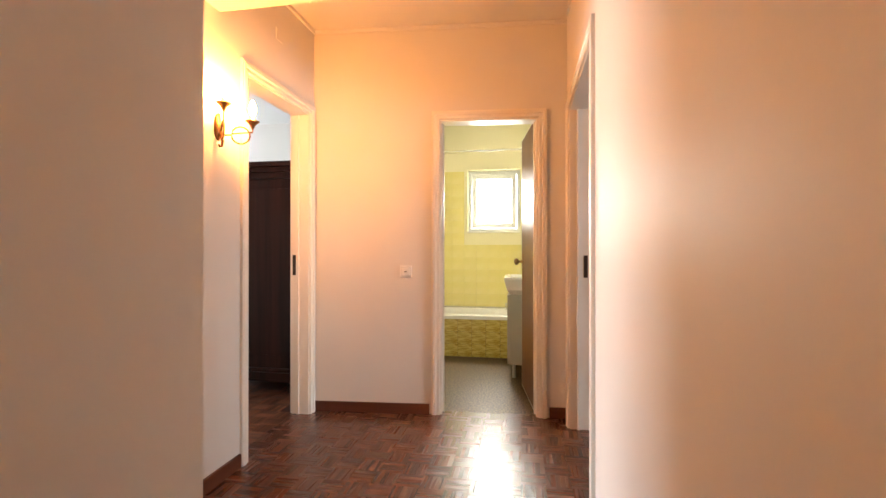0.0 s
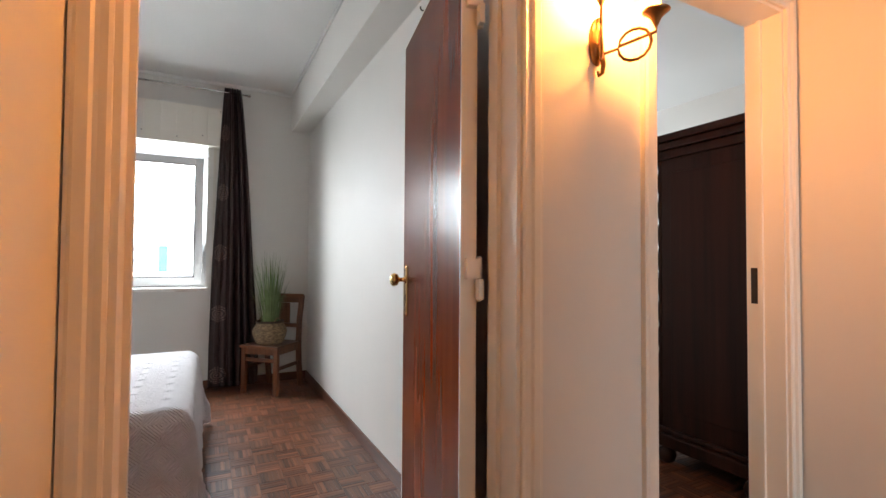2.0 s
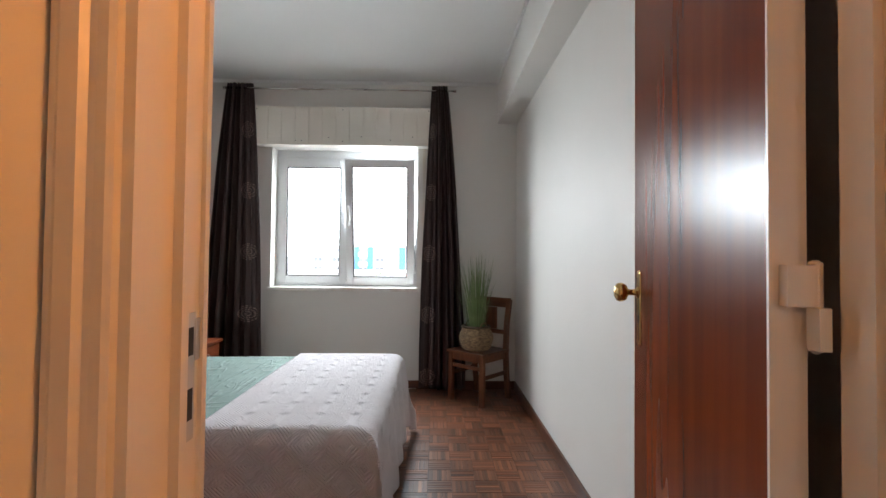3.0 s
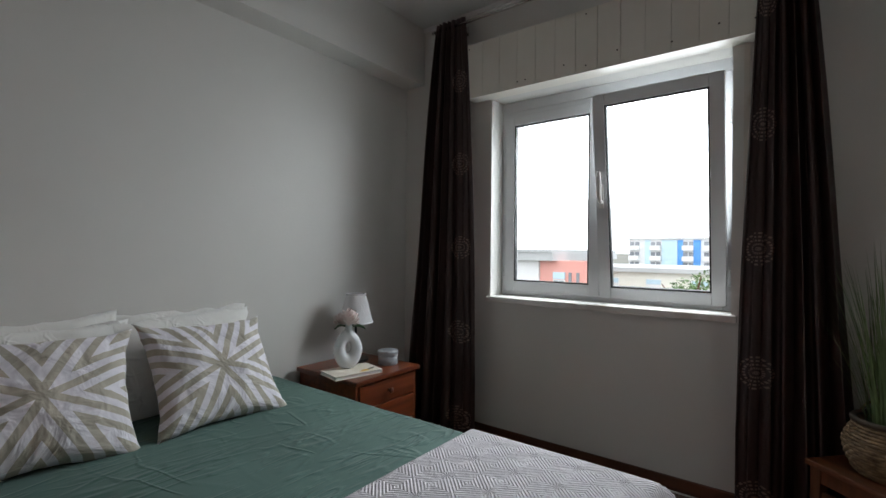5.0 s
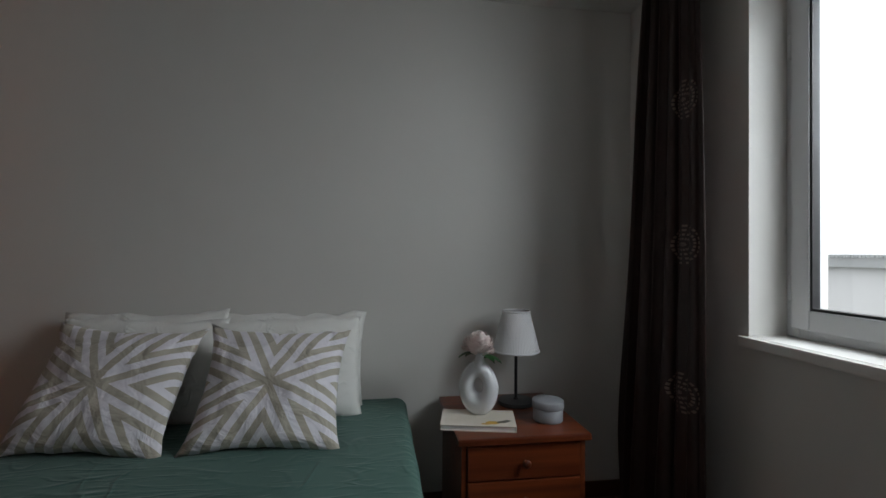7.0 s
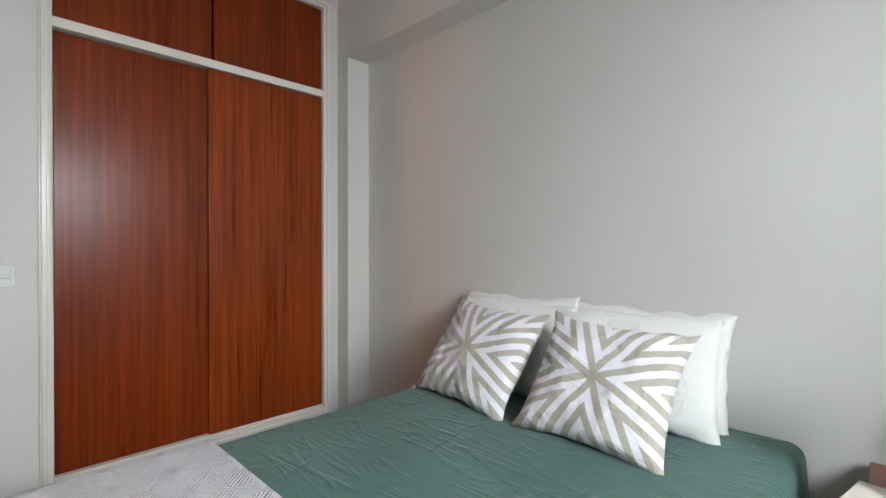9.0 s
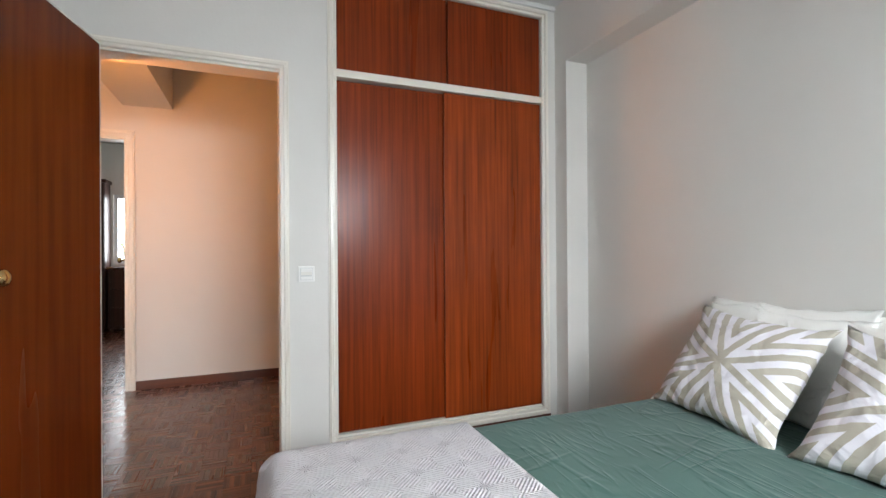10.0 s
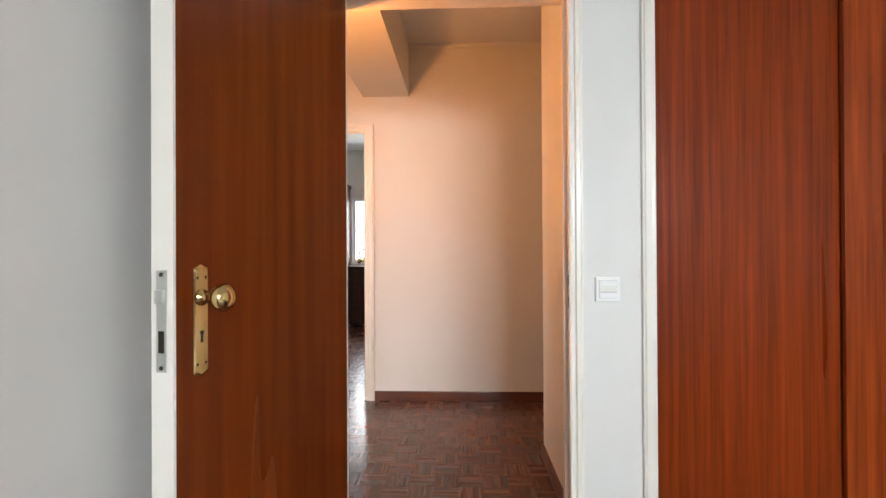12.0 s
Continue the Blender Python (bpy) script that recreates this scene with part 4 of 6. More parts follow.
def cushion(name, w, h, t, m, label, category, material, group, seed, ear=0.03, flange=0.0):
    """A stuffed square cushion, standing in its own xz plane, with pulled corners and creases."""
    bm = bmesh.new()
    layer = bm.loops.layers.uv.verify()
    nn = 36

    def at(u, v, side):
        a, b = 2 * u - 1, 2 * v - 1
        body = max(0.0, (1 - abs(a) ** 2.6) * (1 - abs(b) ** 2.6)) ** 0.55
        pinch = 1 - 0.075 * (1 - 0.7 * flange) * (1 - abs(b) ** 2) * abs(a) ** 3
        pinch2 = 1 - 0.085 * (1 - 0.7 * flange) * (1 - abs(a) ** 2) * abs(b) ** 3
        corner = (abs(a) * abs(b)) ** 5
        x, z = a * w / 2 * pinch * (1 + ear * corner), b * h / 2 * pinch2 * (1 + ear * corner)
        q = Vector((a * 2.2 + seed, b * 2.2, seed * 1.7 + side))
        fold = noise.noise(q) * 0.010 + max(0.0, 0.10 - abs(noise.noise(q * 1.9))) * 0.10
        y = side * (t / 2 * body + fold * (0.35 + body) * 0.6 * min(1, body * 3)) + 0.010 * noise.noise(q * 0.9 + Vector((5, 5, 5)))
        sag = -0.014 * (1 - b * b) * (1 - a * a)
        return Vector((x, y, z + sag * 0.5))
    verts = {}
    for side in (-1, 1):
        for j in range(nn + 1):
            for i in range(nn + 1):
                rim = i in (0, nn) or j in (0, nn)
                key = (i, j, 0 if rim else side)
                if key not in verts:
                    p = at(i / nn, j / nn, side)
                    if rim:
                        amp = 1.0 + flange
                        p.y = 0.022 * amp * noise.noise(Vector((i * 0.22 + seed, j * 0.22, 3)))
                        p.z += (0.012 + 0.006 * flange) * amp * noise.noise(Vector((i * 0.15 + seed, j * 0.15, 8))) + 0.005 * flange * noise.noise(Vector((i * 0.5 + seed * 3, j * 0.5, 2)))
                    verts[key] = bm.verts.new(p)
    for side in (-1, 1):
        for j in range(nn):
            for i in range(nn):
                q = [verts[(a, b, 0 if a in (0, nn) or b in (0, nn) else side)] for a, b in ((i, j), (i + 1, j), (i + 1, j + 1), (i, j + 1))]
                f = bm.faces.new(q if side < 0 else q[::-1])
                for loop in f.loops:
                    k2 = next(kk for kk, vv in ((kk, verts[(kk[0], kk[1], 0 if kk[0] in (0, nn) or kk[1] in (0, nn) else side)]) for kk in ((i, j), (i + 1, j), (i + 1, j + 1), (i, j + 1))) if vv is loop.vert)
                    loop[layer].uv = (2 * k2[0] / nn - 1, 2 * k2[1] / nn - 1)
    ob = solid(name, bm, material, label, category, smooth=True)
    ob.matrix_world = m
    return tagged(ob, group=group)


def leaning(x, y, z, lean, turn, roll=0.0):
    """Pose of a cushion whose middle is at (x, y, z), leaning back by lean degrees; it faces +y."""
    return pose(x, y, z, 0, 0, turn) @ pose(0, 0, 0, lean, 0, 0) @ pose(0, 0, 0, 0, roll, 0)


cushion("pillow", 0.60, 0.395, 0.13, leaning(-2.505, -0.350, 0.690, 8, 1, -1), "white cotton pillow propped against the wall", "pillow", PILLOW, "pillows on the bed", 1.0, flange=0.7)
cushion("pillow", 0.60, 0.395, 0.13, leaning(-1.965, -0.345, 0.697, 8, -2, 1), "white cotton pillow propped against the wall", "pillow", PILLOW, "pillows on the bed", 4.0, flange=0.7)
cushion("pillow", 0.585, 0.39, 0.13, leaning(-2.500, -0.262, 0.682, 14, 2, 1), "white cotton pillow behind the patterned cushion", "pillow", PILLOW, "pillows on the bed", 6.0, flange=0.9)
cushion("pillow", 0.585, 0.39, 0.13, leaning(-1.985, -0.262, 0.684, 14, -2, -1), "white cotton pillow behind the patterned cushion", "pillow", PILLOW, "pillows on the bed", 9.0, flange=0.9)
cushion("cushion", 0.475, 0.435, 0.15, leaning(-2.505, -0.045, 0.674, 37, 2, -3), "white cushion printed with beige chevron stripes", "cushion", STAR, "patterned cushions", 2.0, ear=0.07)
cushion("cushion", 0.49, 0.435, 0.15, leaning(-1.975, -0.065, 0.680, 35, -5, -3), "white cushion printed with beige chevron stripes", "cushion", STAR, "patterned cushions", 5.0, ear=0.07)

# ---- nightstand and what stands on it ----
NX0, NX1, NY0, NY1, NZ = -3.615, -3.135, S + 0.03, 0.055, 0.505
ns = thing("nightstand", (0, 0, 0), "reddish wooden nightstand with drawers and round knobs", "nightstand")
part("top", boxes((NX0, NX1, NY0, NY1 + 0.022, NZ - 0.024, NZ), bevel=0.006), STANDWOOD, ns)
part("carcass", boxes((NX0 + 0.015, NX0 + 0.033, NY0 + 0.01, NY1, 0.03, NZ - 0.024), (NX1 - 0.033, NX1 - 0.015, NY0 + 0.01, NY1, 0.03, NZ - 0.024),
                      (NX0 + 0.033, NX1 - 0.033, NY0 + 0.01, NY0 + 0.02, 0.03, NZ - 0.024), (NX0 + 0.033, NX1 - 0.033, NY0 + 0.02, NY1 - 0.02, 0.03, 0.05), bevel=0.002), STANDWOOD, ns)
part("plinth", boxes((NX0 + 0.03, NX1 - 0.03, NY0 + 0.03, NY1 - 0.03, 0.0, 0.032)), DARKWOOD, ns)
for zz0, zz1 in ((0.355, 0.474), (0.222, 0.350), (0.060, 0.217)):
    dr = part("drawer", boxes((NX0 + 0.036, NX1 - 0.036, NY1 - 0.012, NY1 + 0.008, zz0, zz1), bevel=0.004), STANDWOOD, ns)
    bm = bmesh.new()
    lathe(bm, [(0.007, 0.0), (0.006, 0.010), (0.013, 0.016), (0.015, 0.022), (0.011, 0.028), (0.003, 0.030)], ((NX0 + NX1) / 2, NY1 + 0.008, (zz0 + zz1) / 2), 16, "y")
    part("knob", bm, STANDWOOD, dr, "turned wooden knob", True)

bk = thing("book", (-3.235, -0.075, NZ), "closed cream book with a small leaf print", "book", turn=-12)
part("cover", boxes((-0.135, 0.135, -0.085, 0.085, 0.018, 0.021), (-0.135, 0.135, -0.085, 0.085, 0.0, 0.003), (-0.138, -0.134, -0.085, 0.085, 0.0, 0.021), bevel=0.001), PAGE, bk)
part("pages", boxes((-0.133, 0.131, -0.081, 0.081, 0.003, 0.018)), PILLOW, bk, "white page block")
bm = bmesh.new()
bmesh.ops.create_circle(bm, cap_ends=True, segments=14, radius=0.022, matrix=Matrix.Translation((-0.055, 0.052, 0.0214)) @ Matrix.Diagonal((1.2, 0.7, 1, 1)))
bmesh.ops.create_circle(bm, cap_ends=True, segments=10, radius=0.012, matrix=Matrix.Translation((-0.030, 0.066, 0.0216)) @ Matrix.Diagonal((1.5, 0.6, 1, 1)))
part("print", bm, OCHRE, bk, "ochre printed leaf")
bm = bmesh.new()
bmesh.ops.create_circle(bm, cap_ends=True, segments=5, radius=0.026, matrix=Matrix.Translation((-0.095, 0.040, 0.0218)) @ Matrix.Rotation(0.5, 4, "Z") @ Matrix.Diagonal((1.3, 0.5, 1, 1)))
part("print", bm, LEAFPRINT, bk, "grey printed leaf")

# ring-shaped vase
vase = thing("vase", (-3.250, -0.115, NZ + 0.021), "white glazed ring-shaped vase standing on the book", "vase", turn=-25)
bm = bmesh.new()
nu, nv = 40, 20
rows = []
for i in range(nu):
    a = 2 * math.pi * i / nu
    big = 0.047 + 0.003 * math.cos(a)
    tall = 1.42 - 0.04 * math.sin(a)
    tr = 0.031 - 0.006 * max(0, math.sin(a))
    row = []
    for j in range(nv):
        b = 2 * math.pi * j / nv
        rr = big + tr * math.cos(b)
        squeeze = 1.0 - 0.16 * max(0, math.sin(a))
        row.append(bm.verts.new((rr * math.cos(a) * squeeze, tr * 1.08 * math.sin(b), 0.105 + rr * math.sin(a) * tall)))
    rows.append(row)
for i in range(nu):
    for j in range(nv):
        bm.faces.new((rows[i][j], rows[(i + 1) % nu][j], rows[(i + 1) % nu][(j + 1) % nv], rows[i][(j + 1) % nv]))
for v in bm.verts:
    v.co.z = max(v.co.z, 0.0)
part("body", bm, CERAMIC, vase, "ring-shaped body", True)
bm = bmesh.new()
lathe(bm, [(0.028, 0.178), (0.021, 0.200), (0.016, 0.215), (0.017, 0.228), (0.020, 0.234), (0.016, 0.234), (0.012, 0.22), (0.012, 0.20)], (0, 0, 0), 24, cap=False)
part("neck", bm, CERAMIC, vase, "", True)

peony = thing("peony", (-3.250, -0.115, NZ + 0.021 + 0.200), "pale pink peony with dark leaves in the vase", "flower", turn=-25)
bm = bmesh.new()
tube(bm, [(0, 0, -0.03), (0, 0.004, 0.03), (0.002, 0.008, 0.045)], 0.0035, 8)
part("stem", bm, LEAF, peony)
rng = random.Random(11)
for scale, where, PN in ((1.0, Vector((0, 0, 0.054)), 150), (0.68, Vector((0.037, -0.026, 0.050)), 80)):
    bm = bmesh.new()
    for k in range(PN):
        h = 1 - 1.55 * (k + 0.5) / PN
        a = k * 2.39996 + rng.uniform(-0.2, 0.2)
        out = Vector((math.cos(a) * math.sqrt(1 - h * h), math.sin(a) * math.sqrt(1 - h * h), h * 0.98))
        side = out.cross(Vector((0, 0, 1)))
        side = side.normalized() if side.length > 0.01 else Vector((1, 0, 0))
        rise = side.cross(out).normalized()
        size = rng.uniform(0.010, 0.016) * scale
        depth = rng.uniform(0.028, 0.047) * scale
        vs = {}
        for i in range(5):
            for j in range(4):
                u, v = i / 2 - 1, j / 3
                curl = 0.010 * v * v + 0.003 * math.sin(5 * u + k) * v
                p = out * (depth + (0.012 * v - 0.006 * u * u + curl * 0.4) * scale) + side * (u * size * (0.55 + 0.55 * v)) + rise * ((v - 0.35) * size * 1.7) + where
                vs[i, j] = bm.verts.new(p)
        for i in range(4):
            for j in range(3):
                bm.faces.new((vs[i, j], vs[i + 1, j], vs[i + 1, j + 1], vs[i, j + 1]))
    part("bloom", bm, PETAL, peony, "pale pink ruffled bloom", True)
for a, dz, ln in ((2.4, 0.030, 0.075), (2.95, 0.020, 0.07), (0.2, 0.030, 0.06), (-0.6, 0.022, 0.06)):
    bm = bmesh.new()
    d, s2 = Vector((math.cos(a), math.sin(a), 0)), Vector((-math.sin(a), math.cos(a), 0))
    grid(bm, 4, 8, lambda u, v: tuple(d * (0.02 + ln * v) + s2 * ((u - 0.5) * 0.034 * math.sin(math.pi * (0.06 + 0.92 * v))) + Vector((0, 0, dz + 0.02 * v - 0.035 * v * v - 0.006 * (1 - abs(2 * u - 1))))))
    part("leaf", bm, LEAF, peony, "dark green leaf", True)

# lamp
lamp = thing("table_lamp", (-3.445, -0.275, NZ), "table lamp with pleated white shade, black stem, unlit", "lamp")
bm = bmesh.new()
lathe(bm, [(0.075, 0.0), (0.077, 0.006), (0.074, 0.016), (0.012, 0.020), (0.008, 0.026)], (0, 0, 0), 32)
part("base", bm, BLACK, lamp, "round black base")
bm = bmesh.new()
lathe(bm, [(0.0065, 0.02), (0.0065, 0.245), (0.014, 0.25), (0.014, 0.30), (0.008, 0.305)], (0, 0, 0), 16)
part("stem", bm, BLACK, lamp, "thin black stem", True)
bm = bmesh.new()
pleats = 88


def shade_at(u, v, inner=0.0):
    r = 0.056 + (0.098 - 0.056) * (1 - v)
    r += 0.0009 * (1 if round(u * pleats * 2) % 2 else -1) - inner
    return (r * math.cos(2 * math.pi * u), r * math.sin(2 * math.pi * u), 0.225 + 0.165 * v)


grid(bm, pleats * 2, 3, shade_at, closed=True)
shade = part("shade", bm, SHADE, lamp, "pleated white fabric shade")
so = shade.modifiers.new("thickness", "SOLIDIFY")
so.thickness = 0.0016
for zz, rr in ((0.225, 0.099), (0.390, 0.0575)):
    bm = bmesh.new()
    lathe(bm, [(rr, zz - 0.004), (rr + 0.0012, zz - 0.003), (rr + 0.0012, zz + 0.003), (rr, zz + 0.004), (rr - 0.003, zz + 0.003), (rr - 0.003, zz - 0.003), (rr, zz - 0.004)], (0, 0, 0), 48, cap=False)
    part("rim", bm, SHADE, shade, smooth=True)

rb = thing("round_box", (-3.510, -0.075, NZ), "small round grey cardboard box with lid", "box")
bm = bmesh.new()
lathe(bm, [(0.054, 0.0), (0.056, 0.003), (0.056, 0.06)], (0, 0, 0), 40)
part("body", bm, BOXGREY, rb, "", True)
bm = bmesh.new()
lathe(bm, [(0.0585, 0.050), (0.0595, 0.052), (0.0595, 0.074), (0.057, 0.078), (0.03, 0.0788), (0.002, 0.079)], (0, 0, 0), 40)
part("lid", bm, BOXGREY, rb, "", True)

# ---- chair with the basket plant ----
chair = thing("wooden_chair", (-3.775, 2.066, 0), "old brown wooden chair standing in the corner", "chair", turn=47)
# local: x towards the room, y across; the back stands against the wall beside
sx0, sx1, sy0, sy1, sz = -0.185, 0.185, -0.185, 0.170, 0.405
part("seat", boxes((sx0, sx1, sy0, sy1, sz - 0.022, sz), bevel=0.006), SEATWOOD, chair, "flat wooden seat")
part("apron", boxes((sx0 + 0.02, sx1 - 0.02, sy0 + 0.018, sy0 + 0.036, sz - 0.075, sz - 0.022), (sx1 - 0.036, sx1 - 0.018, sy0 + 0.02, sy1 - 0.02, sz - 0.075, sz - 0.022), bevel=0.002), CHAIRWOOD, chair)
for xx, yy in ((sx0 + 0.03, sy0 + 0.03), (sx1 - 0.03, sy0 + 0.03)):
    part("leg", boxes((xx - 0.019, xx + 0.019, yy - 0.019, yy + 0.019, 0, sz - 0.022), bevel=0.004), CHAIRWOOD, chair)
for xx in (sx0 + 0.024, sx1 - 0.024):
    bm = bmesh.new()
    rows = []
    for z, dy in ((0, 0.045), (0.2, 0.012), (sz, 0.0), (0.6, 0.012), (0.80, 0.050)):
        rows.append([bm.verts.new((xx + a, sy1 - 0.02 + dy + b, z)) for a, b in ((-0.019, -0.016), (0.019, -0.016), (0.019, 0.016), (-0.019, 0.016))])
    for a, b in zip(rows, rows[1:]):
        for k in range(4):
            bm.faces.new((a[k], a[(k + 1) % 4], b[(k + 1) % 4], b[k]))
    bm.faces.new(rows[0][::-1])
    bm.faces.new(rows[-1])
    part("back_leg", bm, CHAIRWOOD, chair)
part("top_rail", boxes((sx0 + 0.005, sx1 - 0.005, sy1 + 0.012, sy1 + 0.034, 0.735, 0.815), bevel=0.008), SEATWOOD, chair)
part("lower_rail", boxes((sx0 + 0.043, sx1 - 0.043, sy1 - 0.018, sy1 + 0.0, 0.52, 0.555), bevel=0.003), SEATWOOD, chair)
part("splat", boxes((-0.055, 0.055, sy1 - 0.006, sy1 + 0.010, 0.555, 0.735), bevel=0.003), CHAIRWOOD, chair)
for spec in ((sx0 + 0.03, sx1 - 0.03, sy0 + 0.022, sy0 + 0.038, 0.27, 0.30), (sx0 + 0.022, sx0 + 0.038, sy0 + 0.03, sy1 - 0.02, 0.20, 0.23), (sx1 - 0.038, sx1 - 0.022, sy0 + 0.03, sy1 - 0.02, 0.20, 0.23)):
    part("stretcher", boxes(spec, bevel=0.003), SEATWOOD, chair)

pot = thing("basket_plant", (-3.765, 2.045, sz), "seagrass belly basket with tall artificial grass on the chair", "plant")
prof = [(0.090, 0.0), (0.106, 0.015), (0.125, 0.060), (0.133, 0.100), (0.126, 0.125), (0.108, 0.160), (0.102, 0.180)]
bm = bmesh.new()
for k in range(17):
    z = 0.006 + k * 0.0105
    r = np.interp(z, [p[1] for p in prof], [p[0] for p in prof])
    pts = []
    for j in range(49):
        a = 2 * math.pi * j / 48
        rr = r + 0.003 * (1 if (j + k) % 2 else -1)
        pts.append((rr * math.cos(a), rr * math.sin(a), z))
    tube(bm, pts, 0.0066, 6, cap=False)
part("basket", bm, WICKER, pot, "woven seagrass basket", True)
bm = bmesh.new()
lathe(bm, [(0.085, 0.003), (0.117, 0.06), (0.124, 0.10), (0.096, 0.165)], (0, 0, 0), 32)
part("soil", bm, DARKWICKER, pot, "dark inside of the basket")
bm = bmesh.new()
tube(bm, [(0.108 * math.cos(a), 0.108 * math.sin(a), 0.184) for a in [2 * math.pi * i / 40 for i in range(41)]], 0.010, 8, cap=False)
part("rim", bm, DARKWICKER, pot, "darker braided rim", True)
for a in (0.5, 0.5 + math.pi):
    bm = bmesh.new()
    c, s3 = math.cos(a), math.sin(a)
    tube(bm, [(0.105 * c - 0.04 * s3 * t, 0.105 * s3 + 0.04 * c * t, 0.175 + 0.045 * (1 - t * t)) for t in [i / 6 - 1 for i in range(13)]], 0.005, 8)
    part("handle", bm, WICKER, pot, "rope handle", True)
rng = random.Random(5)
bm = bmesh.new()
for k in range(300):
    a, r0 = rng.uniform(0, 6.283), 0.07 * math.sqrt(rng.random())
    ln, lean_out = rng.uniform(0.28, 0.71), rng.uniform(0.02, 0.13) * (0.4 + r0 / 0.07)
    wid = rng.uniform(0.0018, 0.0036)
    ax, ay = math.cos(a), math.sin(a)
    side = Vector((-ay, ax, 0))
    tw = rng.uniform(-1, 1)
    prev = None
    for j in range(6):
        t = j / 5
        p = Vector((r0 * ax + lean_out * ax * t ** 1.6 + 0.012 * tw * math.sin(3 * t), r0 * ay + lean_out * ay * t ** 1.6, 0.13 + ln * t * (1 - 0.06 * t * lean_out / 0.1)))
        h2 = side * wid * (1 - t) ** 0.6 + Vector((ax, ay, 0)) * wid * 0.5 * tw * (1 - t)
        cur = (bm.verts.new(p - h2), bm.verts.new(p + h2))
        if prev:
            bm.faces.new((prev[0], prev[1], cur[1], cur[0]))
        prev = cur
part("grass", bm, GRASS, pot, "thin grey-green grass blades", kind="stuff")

# ---- hall: wall sconce, switches ----
SY, SZ = 2.50, 1.735
sc = thing("wall_sconce", (HW, SY, SZ), "aged brass double wall lamp shaped like horns, lit", "wall lamp")
bm = bmesh.new()
lathe(bm, [(0.004, 0.0), (0.024, 0.0), (0.026, 0.006), (0.020, 0.012), (0.010, 0.018), (0.002, 0.020)], (0, 0, 0), 20, "x")
for v in bm.verts:
    v.co.z = v.co.z * 2.6 - 0.005
part("wall_plate", bm, OLDBRASS, sc, "oval brass wall plate", True)
bm = bmesh.new()
tube(bm, [(0.012, 0, 0.06), (0.014, 0, 0.02), (0.020, 0, -0.03), (0.030, 0, -0.075), (0.026, 0, -0.098), (0.014, 0, -0.10), (0.010, 0, -0.088)], [0.006, 0.008, 0.009, 0.007, 0.006, 0.005, 0.004], 10)
part("bracket", bm, OLDBRASS, sc, "", True)
for name, cy, cx, cz in (("arm", -0.055, 0.075, 0.055), ("arm", 0.060, 0.150, -0.005)):
    bm = bmesh.new()
    loop = [(0.022, 0, -0.045)]
    for i in range(15):
        a = math.pi * (1.0 + 2.0 * i / 14 * 0.98)
        r = 0.042
        mx, my = 0.022 + (cx - 0.022) * 0.62, cy * 0.62
        ux, uy = (cx - 0.022), cy
        ll = math.hypot(ux, uy)
        loop.append((mx + r * math.cos(a) * ux / ll, my + r * math.cos(a) * uy / ll, -0.040 + cz * 0.2 + r * math.sin(a)))
    loop += [(cx, cy, -0.02 + cz * 0.5), (cx, cy, cz)]
    tube(bm, loop, 0.0042, 8)
    arm = part(name, bm, OLDBRASS, sc, "", True)
    bm = bmesh.new()
    lathe(bm, [(0.004, -0.004), (0.008, 0.006), (0.014, 0.018), (0.026, 0.030), (0.034, 0.036), (0.032, 0.038), (0.020, 0.032), (0.010, 0.024)], (cx, cy, cz), 24, cap=False)
    part("cup", bm, OLDBRASS, arm, "flared brass horn cup", True)
    bm = bmesh.new()
    lathe(bm, [(0.012, 0.022), (0.012, 0.060), (0.008, 0.062)], (cx, cy, cz), 16)
    part("candle_tube", bm, CANDLE, arm, "cream candle tube", True)
    bm = bmesh.new()
    lathe(bm, [(0.006, 0.062), (0.013, 0.074), (0.0175, 0.090), (0.016, 0.108), (0.009, 0.128), (0.002, 0.140)], (cx, cy, cz), 18)
    part("bulb", bm, BULB, arm, "glowing candle bulb", True)


def switch(loc, axis_turn, label, dot=True):
    s = thing("light_switch", loc, label, "switch", turn=axis_turn)
    part("plate", boxes((-0.041, 0.041, 0.0, 0.011, -0.041, 0.041), bevel=0.003), WHITEPLASTIC, s)
    part("rocker", boxes((-0.029, 0.029, 0.011, 0.016, -0.029, 0.029), bevel=0.002), WHITEPLASTIC, s)
    # the shade round the rocker is drawn as a slightly raised grey strip
    part("rocker_shade", boxes((-0.0305, 0.0305, 0.0105, 0.0114, -0.0305, 0.0305)), LINEN2, s, "thin grey strip drawn for the shade round the rocker")
    if dot:
        part("indicator", boxes((-0.010, 0.010, 0.016, 0.0166, -0.004, 0.002)), DARKMETAL, s)
    else:
        part("indicator", boxes((-0.027, 0.027, 0.016, 0.0168, -0.006, 0.012), bevel=0.0003), ENAMEL, s, "white label strip")
        part("indicator", boxes((-0.027, 0.027, 0.016, 0.0164, -0.011, -0.007)), LINEN2, s, "grey line under the strip")
    return s


hall_switch = switch((0.165, HN, 0.985), 180, "white square light switch on the hall wall")
hall_switch.matrix_world = SKEW @ hall_switch.matrix_basis
switch((E, 1.287, 0.995), 90, "white square light switch between door and wardrobe", False)

